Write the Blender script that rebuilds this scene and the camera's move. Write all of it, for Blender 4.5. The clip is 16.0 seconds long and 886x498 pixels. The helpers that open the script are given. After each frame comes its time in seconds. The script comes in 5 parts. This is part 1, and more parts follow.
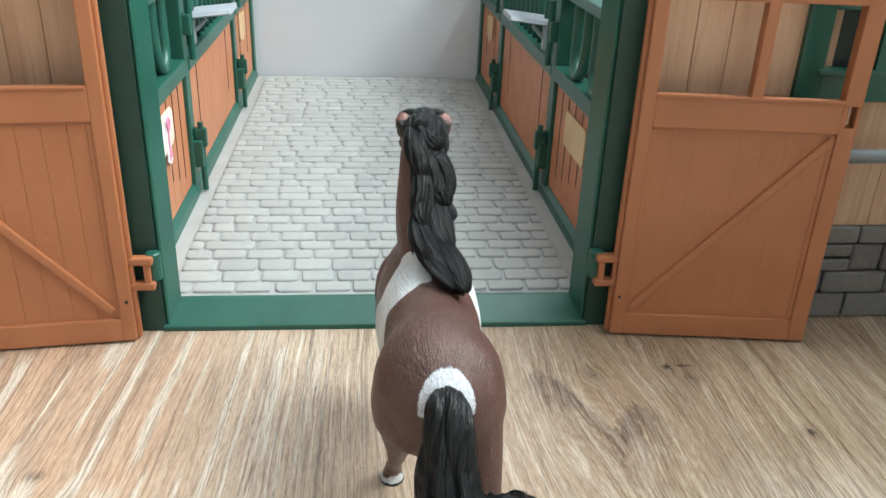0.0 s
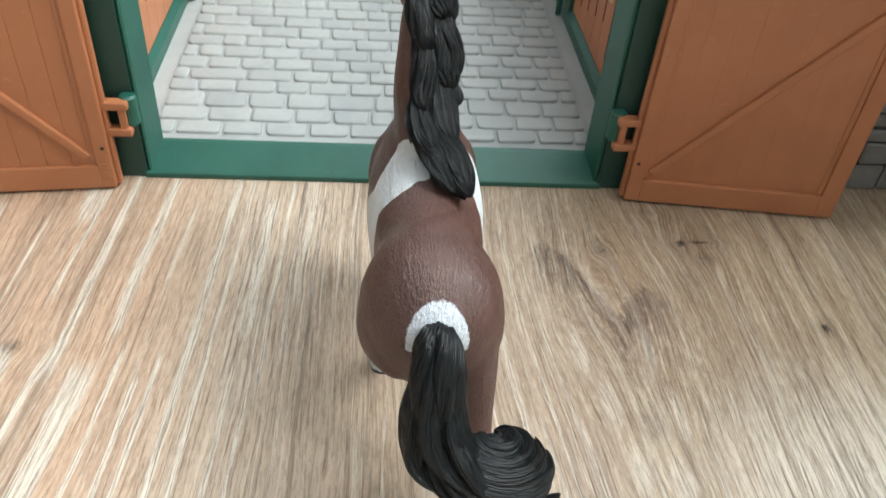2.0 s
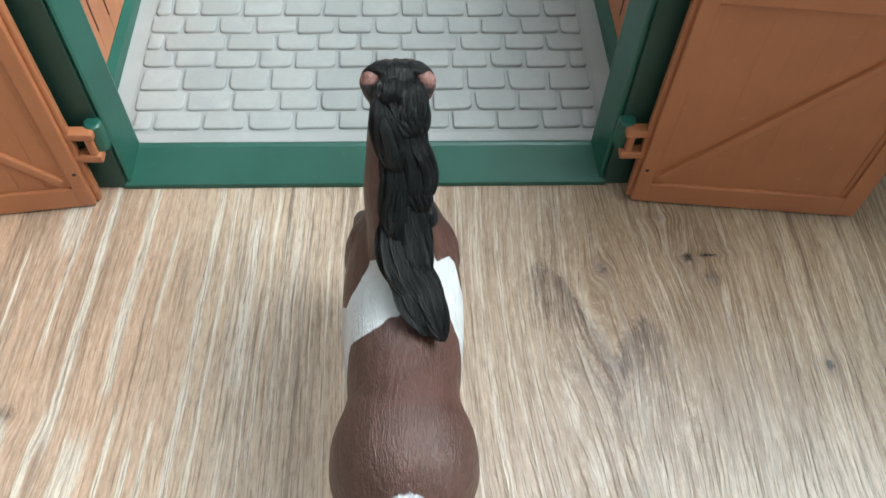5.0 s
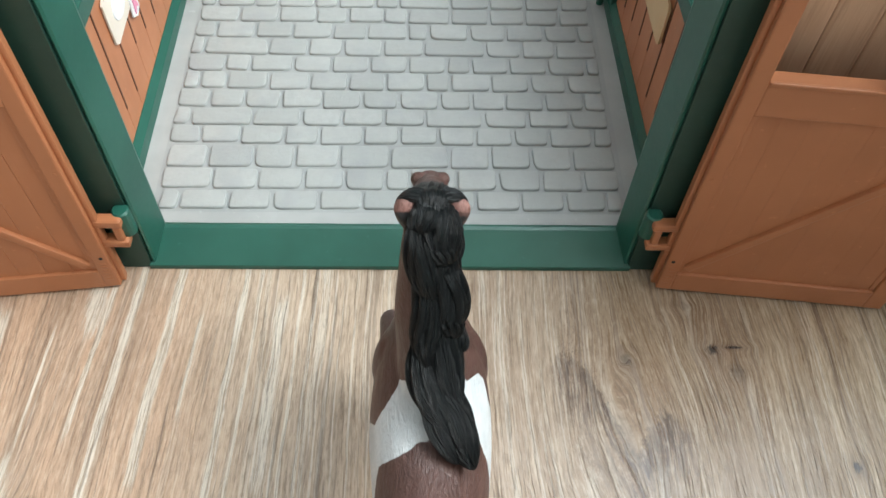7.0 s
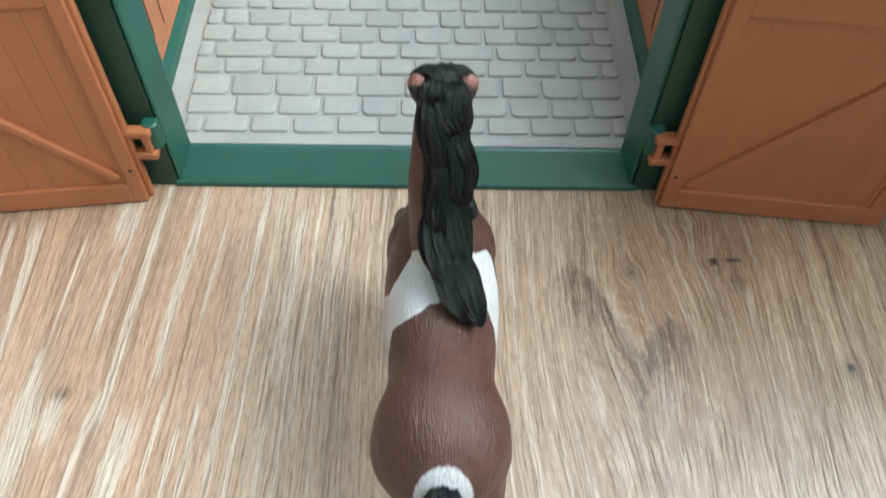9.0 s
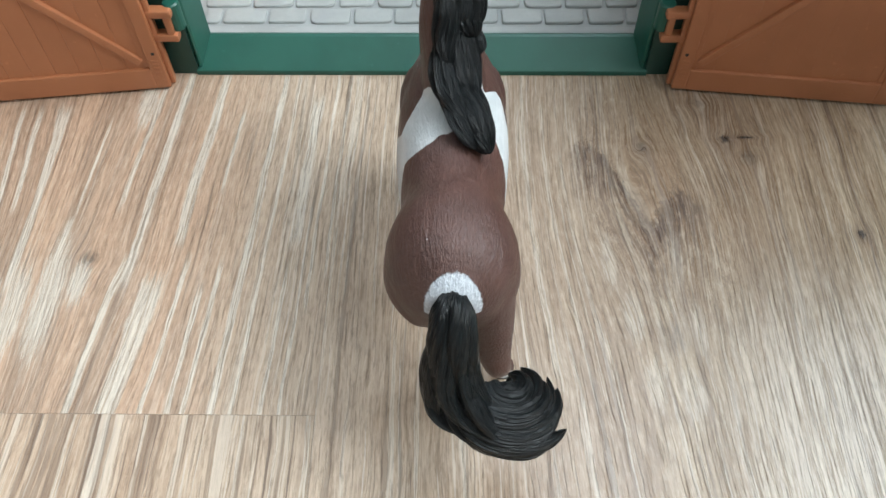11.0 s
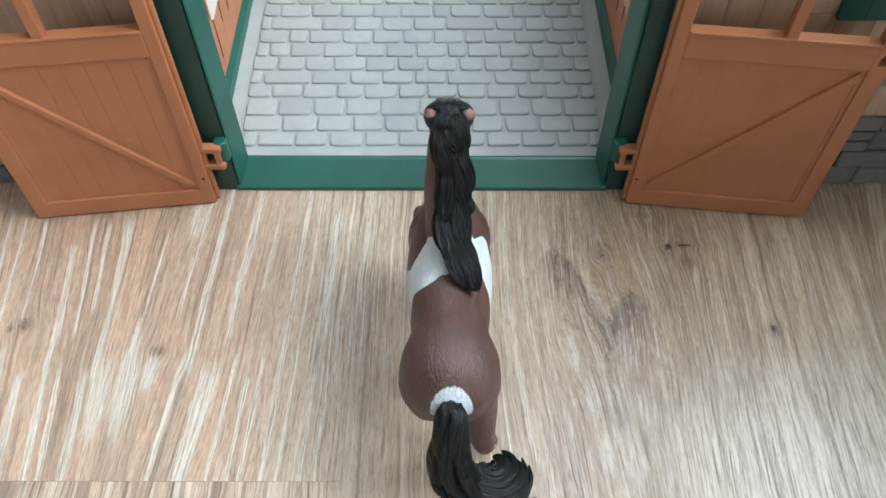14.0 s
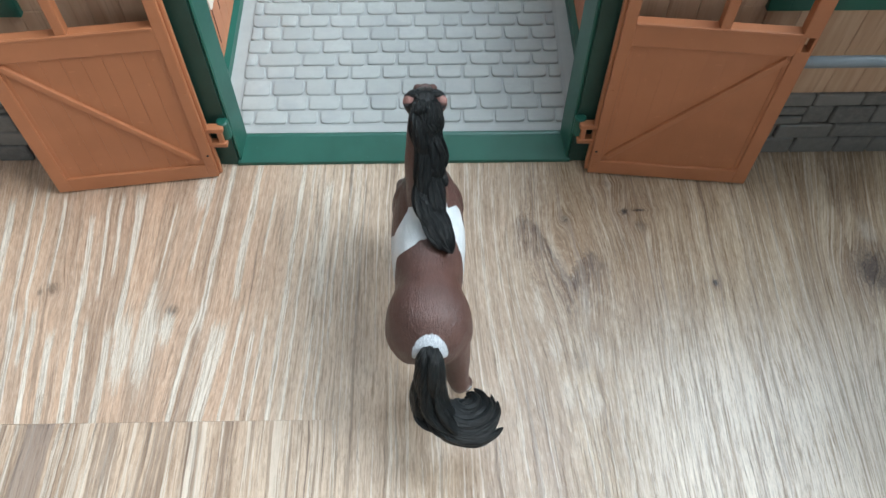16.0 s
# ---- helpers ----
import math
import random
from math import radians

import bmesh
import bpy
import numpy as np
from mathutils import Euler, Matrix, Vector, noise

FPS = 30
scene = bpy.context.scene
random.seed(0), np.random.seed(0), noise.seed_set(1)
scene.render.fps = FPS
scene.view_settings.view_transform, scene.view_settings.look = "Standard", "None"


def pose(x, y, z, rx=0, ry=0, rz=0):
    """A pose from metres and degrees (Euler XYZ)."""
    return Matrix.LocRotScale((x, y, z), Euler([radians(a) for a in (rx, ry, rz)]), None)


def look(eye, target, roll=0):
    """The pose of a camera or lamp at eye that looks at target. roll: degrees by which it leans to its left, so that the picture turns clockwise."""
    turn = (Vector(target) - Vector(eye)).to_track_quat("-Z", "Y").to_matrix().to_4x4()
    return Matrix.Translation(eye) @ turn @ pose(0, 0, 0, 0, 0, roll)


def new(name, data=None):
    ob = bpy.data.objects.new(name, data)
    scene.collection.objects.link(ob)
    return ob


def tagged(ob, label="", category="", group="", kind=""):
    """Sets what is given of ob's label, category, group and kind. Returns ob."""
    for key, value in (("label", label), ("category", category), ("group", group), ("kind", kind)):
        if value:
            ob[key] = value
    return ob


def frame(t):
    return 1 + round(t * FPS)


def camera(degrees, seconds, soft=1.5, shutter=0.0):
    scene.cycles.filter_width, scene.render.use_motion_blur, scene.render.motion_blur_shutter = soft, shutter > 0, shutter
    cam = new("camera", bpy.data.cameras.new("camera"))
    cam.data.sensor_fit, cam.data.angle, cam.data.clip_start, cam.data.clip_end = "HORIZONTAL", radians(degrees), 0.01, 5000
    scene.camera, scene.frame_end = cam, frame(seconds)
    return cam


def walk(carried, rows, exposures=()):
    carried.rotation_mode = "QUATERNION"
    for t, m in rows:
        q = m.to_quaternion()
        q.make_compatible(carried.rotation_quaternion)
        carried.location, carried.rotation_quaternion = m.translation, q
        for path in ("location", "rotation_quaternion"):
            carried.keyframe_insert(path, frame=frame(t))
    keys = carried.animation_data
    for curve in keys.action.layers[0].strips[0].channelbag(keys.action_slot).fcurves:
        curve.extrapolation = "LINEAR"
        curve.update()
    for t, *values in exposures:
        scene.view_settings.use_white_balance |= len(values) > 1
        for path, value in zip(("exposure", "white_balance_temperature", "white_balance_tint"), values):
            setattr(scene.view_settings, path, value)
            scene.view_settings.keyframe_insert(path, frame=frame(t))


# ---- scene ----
cam = camera(56.9, 16.0, shutter=0.5)
# seconds, eye in metres, then yaw, pitch and roll in degrees
ROWS = [
    (0.0, -0.00571, -0.27818, 0.16511, -6.04, -25.16, 2.30),
    (0.5, -0.00673, -0.27444, 0.16386, -6.14, -26.42, 2.90),
    (1.0, -0.00969, -0.26680, 0.16410, -6.30, -29.35, 3.67),
    (1.5, -0.00477, -0.25773, 0.17043, -6.34, -34.30, 4.40),
    (2.0, -0.00102, -0.24234, 0.17816, -6.41, -40.77, 5.28),
    (2.5, 0.00029, -0.22004, 0.18857, -6.56, -47.20, 5.87),
    (3.0, 0.00810, -0.19999, 0.19973, -6.63, -51.65, 5.34),
    (5.5, 0.01260, -0.16779, 0.22646, -4.38, -56.04, 2.89),
    (6.0, 0.01008, -0.15730, 0.23216, -3.99, -55.74, 2.86),
    (6.5, 0.00653, -0.15676, 0.23661, -3.58, -55.29, 2.89),
    (7.0, 0.00779, -0.15657, 0.23492, -3.39, -55.00, 3.13),
    (7.5, 0.00596, -0.15869, 0.23563, -3.29, -54.89, 3.27),
    (8.0, 0.00681, -0.16016, 0.23568, -2.95, -54.86, 3.15),
    (8.5, 0.00824, -0.16730, 0.23385, -2.61, -54.82, 2.82),
    (9.0, 0.00867, -0.18785, 0.22839, -1.60, -54.92, 1.88),
    (9.5, 0.01265, -0.20527, 0.21867, -0.35, -55.26, 0.75),
    (10.0, 0.01188, -0.21368, 0.21252, 0.89, -55.82, -0.44),
    (12.5, 0.01234, -0.22308, 0.21519, 1.35, -56.11, -0.87),
    (13.0, 0.01488, -0.21779, 0.23493, 1.14, -55.67, -0.95),
    (13.5, 0.01267, -0.22080, 0.26165, 0.04, -55.32, -0.05),
    (14.0, 0.00928, -0.23194, 0.28405, -0.07, -55.00, 0.12),
    (14.5, 0.01068, -0.23608, 0.29707, -1.89, -55.24, 1.58),
    (15.0, 0.01213, -0.24626, 0.30172, -2.09, -55.76, 1.48),
    (15.5, 0.00949, -0.25723, 0.31445, -2.40, -56.35, 1.39),
    (16.0, 0.01326, -0.25435, 0.31939, -1.41, -57.59, 0.49),
]


def aim(x, y, z, yaw, pitch, roll):
    a, b = radians(yaw), radians(pitch)
    eye = Vector((x, y, z))
    return look(eye, eye + Vector((-math.sin(a) * math.cos(b), math.cos(a) * math.cos(b), math.sin(b))), roll)


# ---- end of path ----
walk(cam, [(row[0], aim(*row[1:])) for row in ROWS], [(0.0, 0.28, 6700, 9), (2.0, 0.15, 6700, 9), (3.0, 0.01, 6550, 8), (5.5, 0.01, 6550, 8), (7.0, 0.03, 6700, 9), (8.5, 0.01, 6700, 9), (10.0, -0.12, 6600, 9), (12.5, -0.14, 6200, 8), (13.5, -0.06, 6200, 8), (14.5, -0.06, 6200, 8), (16.0, -0.10, 6150, 8)])

# ---- light ----
SUN_UP, SUN_ROUND = 48, 110
world = bpy.data.worlds.new("sky")
world.use_nodes = True
scene.world = world
wn = world.node_tree.nodes
sky = wn.new("ShaderNodeTexSky")
sky.sky_type, sky.sun_disc = "NISHITA", False
sky.sun_elevation, sky.sun_rotation = radians(SUN_UP), radians(SUN_ROUND)
wn["Background"].inputs["Strength"].default_value = 0.10
world.node_tree.links.new(sky.outputs["Color"], wn["Background"].inputs["Color"])


def window_light(name, m, wide, high, watts, colour):
    data = bpy.data.lights.new(name, "AREA")
    data.shape, data.size, data.size_y = "RECTANGLE", wide, high
    data.energy, data.color = watts, colour
    ob = new(name, data)
    ob.matrix_world = m
    return ob


window_light("daylight_east", look((1.62, -0.29, 1.50), (0, -0.12, 0.2)), 1.3, 1.35, 86, (0.93, 1.0, 1.03))
window_light("daylight_north", look((0.76, 0.43, 1.70), (0.25, -0.9, 0.3)), 1.3, 1.1, 41, (0.87, 1.0, 1.10))

# ---- materials ----
CM = 0.01


class Nodes:
    """A small builder of node materials."""

    def __init__(self, name):
        self.mat = bpy.data.materials.new(name)
        self.mat.use_nodes = True
        self.tree = self.mat.node_tree
        self.bsdf = self.tree.nodes["Principled BSDF"]

    def put(self, value, socket):
        if isinstance(value, bpy.types.NodeSocket):
            self.tree.links.new(value, socket)
        elif value is not None:
            socket.default_value = value

    def node(self, kind):
        return self.tree.nodes.new(kind)

    def attribute(self, name):
        n = self.node("ShaderNodeAttribute")
        n.attribute_name = name
        return n.outputs["Fac"]

    def coord(self):
        return self.node("ShaderNodeTexCoord").outputs["Object"]

    def spot(self):
        return self.node("ShaderNodeNewGeometry").outputs["Position"]

    def scaled(self, vector, scale, offset=(0, 0, 0)):
        n = self.node("ShaderNodeMapping")
        self.put(vector, n.inputs["Vector"])
        n.inputs["Scale"].default_value, n.inputs["Location"].default_value = scale, offset
        return n.outputs["Vector"]

    def noise(self, vector, scale, detail=4.0, rough=0.55, warp=0.0):
        n = self.node("ShaderNodeTexNoise")
        self.put(vector, n.inputs["Vector"])
        n.inputs["Scale"].default_value, n.inputs["Detail"].default_value = scale, detail
        n.inputs["Roughness"].default_value, n.inputs["Distortion"].default_value = rough, warp
        return n.outputs["Fac"]

    def math(self, op, a, b=None, c=None, clamp=False):
        n = self.node("ShaderNodeMath")
        n.operation, n.use_clamp = op, clamp
        for value, socket in zip((a, b, c), n.inputs):
            self.put(value, socket)
        return n.outputs[0]

    def remap(self, value, lo, hi, to_lo=0.0, to_hi=1.0, smooth=True):
        n = self.node("ShaderNodeMapRange")
        n.interpolation_type = "SMOOTHSTEP" if smooth else "LINEAR"
        for v, socket in zip((value, lo, hi, to_lo, to_hi), n.inputs):
            self.put(v, socket)
        return n.outputs[0]

    def mix(self, fac, a, b, blend="MIX"):
        n = self.node("ShaderNodeMix")
        n.data_type, n.blend_type = "RGBA", blend
        self.put(fac, n.inputs[0])
        for v, socket in ((a, n.inputs[6]), (b, n.inputs[7])):
            self.put((*v, 1.0) if isinstance(v, tuple) and len(v) == 3 else v, socket)
        return n.outputs[2]

    def ramp(self, fac, stops):
        n = self.node("ShaderNodeValToRGB")
        e = n.color_ramp.elements
        e.remove(e[1])
        e[0].position, e[0].color = stops[0][0], (*stops[0][1], 1.0)
        for at, colour in stops[1:]:
            e.new(at).color = (*colour, 1.0)
        self.put(fac, n.inputs[0])
        return n.outputs[0]

    def split(self, vector):
        n = self.node("ShaderNodeSeparateXYZ")
        self.put(vector, n.inputs[0])
        return n.outputs

    def join(self, x, y, z=0.0):
        n = self.node("ShaderNodeCombineXYZ")
        for v, socket in zip((x, y, z), n.inputs):
            self.put(v, socket)
        return n.outputs[0]

    def random(self):
        return self.node("ShaderNodeObjectInfo").outputs["Random"]

    def done(self, colour, rough=0.5, bump=None, depth=0.0002, strength=1.0, metal=0.0, gloss=0.5):
        self.put((*colour, 1.0) if isinstance(colour, tuple) else colour, self.bsdf.inputs["Base Color"])
        self.put(rough, self.bsdf.inputs["Roughness"])
        self.bsdf.inputs["Metallic"].default_value = metal
        self.bsdf.inputs["Specular IOR Level"].default_value = gloss
        if bump is not None:
            n = self.node("ShaderNodeBump")
            n.inputs["Distance"].default_value, n.inputs["Strength"].default_value = depth, strength
            self.put(bump, n.inputs["Height"])
            self.put(n.outputs[0], self.bsdf.inputs["Normal"])
        return self.mat


def plastic(name, dark, light, rough, grain=(900, 900, 120), depth=0.00006):
    """Moulded plastic: a shade that wanders a little, faint wood grain in the mould, scuffs."""
    n = Nodes(name)
    p = n.coord()
    slow = n.noise(p, 45, 3)
    fine = n.noise(n.scaled(p, grain), 1.0, 3, 0.6, 0.4)
    colour = n.mix(n.remap(slow, 0.3, 0.7), dark, light)
    scuff = n.remap(n.noise(p, 420, 2, 0.5), 0.68, 0.76)
    colour = n.mix(n.math("MULTIPLY", scuff, 0.2), colour, tuple(min(1, 1.5 * v + 0.03) for v in light))
    bump = n.math("ADD", n.math("MULTIPLY", fine, 0.7), n.math("MULTIPLY", slow, 0.6))
    r = n.math("ADD", rough - 0.06, n.math("MULTIPLY", fine, 0.14))
    return n.done(colour, r, bump, depth)


ORANGE = plastic("orange_brown_plastic", (0.385, 0.144, 0.062), (0.425, 0.163, 0.072), 0.42, (700, 700, 60))
# green darkened almost to black, for shade inside the stable
DEEP = plastic("shaded_black_green_plastic", (0.004, 0.018, 0.013), (0.007, 0.026, 0.019), 0.5, (500, 500, 500), 0.00004)
# deep green of the jambs, with the open door's shade mixed into the colour
JAMB_SHADE = plastic("shaded_dark_green_plastic", (0.009, 0.042, 0.031), (0.013, 0.054, 0.040), 0.5, (500, 500, 500), 0.00004)
PANEL = plastic("orange_panel_plastic", (0.45, 0.17, 0.075), (0.53, 0.21, 0.10), 0.45, (700, 700, 60))
GREEN = plastic("green_plastic", (0.012, 0.085, 0.060), (0.018, 0.105, 0.075), 0.36, (500, 500, 500), 0.00004)
def tan_boards():
    n = Nodes("tan_wood_look_plastic")
    p = n.spot()
    r = n.random()
    g = n.scaled(p, (420, 420, 26))
    slow = n.noise(n.scaled(p, (160, 160, 14)), 1.0, 3, 0.6, 0.5)
    fine = n.noise(g, 1.0, 4, 0.65, 0.4)
    colour = n.mix(r, (0.46, 0.285, 0.175), (0.54, 0.350, 0.225))
    colour = n.mix(n.remap(slow, 0.35, 0.7, 0.0, 0.7), colour, (0.62, 0.425, 0.285))
    colour = n.mix(n.remap(fine, 0.52, 0.72, 0.0, 0.6), colour, (0.34, 0.210, 0.128))
    return n.done(colour, 0.5, fine, 0.0002)


TAN = tan_boards()
STEEL = plastic("grey_blue_plastic", (0.16, 0.19, 0.21), (0.20, 0.23, 0.25), 0.35, (400, 400, 400))
PALE = plastic("pale_grey_plastic", (0.33, 0.37, 0.41), (0.42, 0.46, 0.50), 0.4, (400, 400, 400))
JOINT = plastic("joint_grey_plastic", (0.32, 0.33, 0.322), (0.365, 0.375, 0.366), 0.55, (600, 600, 600))
BASE = plastic("light_grey_plastic", (0.345, 0.352, 0.34), (0.405, 0.412, 0.398), 0.5, (600, 600, 600))
SIGN = plastic("sand_yellow_sticker", (0.60, 0.40, 0.20), (0.68, 0.48, 0.27), 0.5, (700, 700, 100))
CREAM = plastic("cream_card", (0.72, 0.62, 0.52), (0.80, 0.72, 0.62), 0.5, (400, 400, 400))
WHITE = plastic("white_card", (0.76, 0.75, 0.76), (0.82, 0.81, 0.82), 0.5, (400, 400, 400))
PINK = plastic("pink_ribbon", (0.70, 0.22, 0.36), (0.78, 0.30, 0.44), 0.5, (400, 400, 400))
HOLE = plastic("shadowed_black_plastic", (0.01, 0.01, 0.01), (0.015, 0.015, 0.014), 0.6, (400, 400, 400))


def cobble_material():
    n = Nodes("grey_cobble")
    p = n.spot()
    r = n.random()
    wash = n.noise(p, 260, 4, 0.6)
    grit = n.noise(p, 2600, 3, 0.6)
    blotch = n.remap(n.noise(p, 70, 2, 0.5), 0.52, 0.72)
    colour = n.mix(r, (0.345, 0.360, 0.345), (0.408, 0.422, 0.404))
    colour = n.mix(n.remap(wash, 0.35, 0.7, 0.0, 0.5), colour, (0.348, 0.356, 0.346))
    colour = n.mix(n.math("MULTIPLY", blotch, 0.35), colour, (0.295, 0.305, 0.318))
    bump = n.math("ADD", wash, n.math("MULTIPLY", grit, 0.25))
    return n.done(colour, n.remap(grit, 0.2, 0.8, 0.42, 0.6), bump, 0.00035)


def rubble_material():
    n = Nodes("dark_grey_stone_plastic")
    p = n.spot()
    r = n.random()
    wash = n.noise(p, 300, 4, 0.65)
    grit = n.noise(p, 1800, 3, 0.6)
    colour = n.mix(r, (0.125, 0.122, 0.115), (0.195, 0.188, 0.175))
    colour = n.mix(n.remap(wash, 0.4, 0.7, 0.0, 0.6), colour, (0.22, 0.205, 0.19))
    return n.done(colour, 0.62, n.math("ADD", wash, n.math("MULTIPLY", grit, 0.3)), 0.0006)


def wall_paint(name, a, b):
    n = Nodes(name)
    p = n.spot()
    colour = n.mix(n.remap(n.noise(p, 2.2, 3), 0.3, 0.7), a, b)
    return n.done(colour, 0.75, n.noise(p, 420, 3, 0.6), 0.00006)


COBBLE, RUBBLE = cobble_material(), rubble_material()
PAINT = wall_paint("white_wall_paint", (0.74, 0.75, 0.77), (0.80, 0.81, 0.82))
FROST = wall_paint("cool_white_wall_paint", (0.67, 0.715, 0.765), (0.73, 0.77, 0.815))
DUSK = wall_paint("shade_block_paint", (0.10, 0.095, 0.09), (0.13, 0.12, 0.115))
# greys of the two unseen walls, set dark to weaken bounced light
DRAB = wall_paint("grey_wall_paint", (0.40, 0.405, 0.405), (0.46, 0.465, 0.465))
SLATE = wall_paint("slate_wall_paint", (0.20, 0.202, 0.205), (0.25, 0.252, 0.255))
CEIL = wall_paint("white_ceiling_paint", (0.80, 0.80, 0.79), (0.84, 0.84, 0.83))

# all of the floor's marks in centimetres
# knots of the boards: x, y, radius along x, stretch along y, darkness
KNOTS = [
    (14.11, -7.15, 0.17, 1.2, 0.95),
    (10.50, -3.18, 0.22, 0.9, 0.95),
    (11.22, -3.10, 0.30, 0.22, 1.0),
    (11.13, -4.04, 0.34, 1.1, 0.40),
    (7.62, -3.55, 0.20, 1.2, 0.40),
    (9.90, -1.55, 0.30, 0.7, 0.25),
    (-15.69, -7.01, 0.30, 1.3, 0.45),
    (-16.20, -7.20, 0.16, 1.2, 0.40),
    (-10.18, -8.20, 0.36, 0.8, 0.45),
    (21.40, -6.60, 0.80, 1.3, 0.55),
]
# blotches of short dark dashes in the grain: x, y, radius along x, radius along y, strength
CLOUDS = [
    (7.65, -10.9, 0.42, 0.70, 0.55),
    (6.20, -11.0, 0.25, 0.50, 0.30),
    (9.00, -6.35, 0.50, 0.60, 0.45),
    (10.55, -3.50, 0.50, 0.70, 0.30),
    (21.60, -6.60, 1.30, 1.80, 0.85),
    (20.90, -1.60, 0.45, 2.60, 0.50),
    (21.70, -3.10, 0.40, 1.60, 0.45),
    (-8.20, -3.60, 0.50, 1.40, 0.16),
]
# limed patches of raw pale grain: x, y, radius along x, radius along y
PATCHES = [
    (-12.05, -10.1, 0.42, 1.9),
    (-11.10, -9.6, 0.48, 2.4),
    (-10.30, -9.0, 0.34, 1.0),
    (-9.70, -1.60, 0.36, 1.3),
    (-18.6, -6.3, 0.50, 0.7),
    (6.00, -8.3, 0.24, 1.1),
    (6.55, -10.2, 0.36, 0.9),
    (6.95, -12.3, 0.30, 0.9),
    (7.95, -12.7, 0.40, 0.9),
    (8.45, -10.6, 0.20, 1.0),
    (8.15, -8.0, 0.20, 1.0),
    (21.80, -4.40, 0.45, 0.9),
]
# limed streaks: place across the grain, half-width, from y, to y; by the stable first, then nearer the board's end
STREAKS = [
    (-18.84, 0.16, -8.4, -2.3), (-17.87, 0.08, -9.5, -1.6), (-17.20, 0.08, -10.6, -1.6), (-16.32, 0.07, -6.7, -2.0),
    (-14.84, 0.12, -7.3, -3.3), (-14.12, 0.07, -7.3, -2.0), (-13.51, 0.09, -6.1, -2.0), (-12.59, 0.20, -9.3, -2.0),
    (-10.67, 0.14, -9.6, -6.8), (-10.55, 0.05, -6.2, -2.7), (-9.00, 0.09, -5.9, 1.0), (-8.15, 0.13, -9.1, 1.0),
    (-6.87, 0.14, -7.4, 1.0), (-5.94, 0.05, -5.3, -2.1), (-4.18, 0.05, -9.7, 1.0), (-3.37, 0.18, -7.5, -1.5),
    (-2.75, 0.05, -9.7, 1.0), (-2.32, 0.05, -8.6, 1.0),
]
STREAKS_NEAR = [
    (-17.68, 0.13, -14.0, -8.4), (-16.75, 0.10, -14.0, -8.4), (-15.94, 0.14, -14.0, -9.5), (-14.91, 0.13, -14.0, -6.3),
    (-14.35, 0.11, -14.0, -9.0), (-13.16, 0.22, -14.0, -9.3), (-8.34, 0.10, -14.0, -8.5), (-7.27, 0.28, -14.0, -9.1),
    (-6.42, 0.07, -14.0, -8.5), (-5.78, 0.07, -13.2, -9.4), (-5.40, 0.06, -14.0, -8.5), (-4.73, 0.10, -14.0, 1.0),
    (-4.19, 0.05, -14.0, -8.0), (-3.44, 0.05, -14.0, -8.6), (-2.98, 0.04, -14.0, -6.3), (4.02, 0.07, -12.0, 1.0),
    (4.75, 0.05, -7.0, -2.0), (5.30, 0.05, -13.0, -4.0), (8.85, 0.04, -5.0, -1.0), (9.60, 0.04, -5.5, -1.0),
]


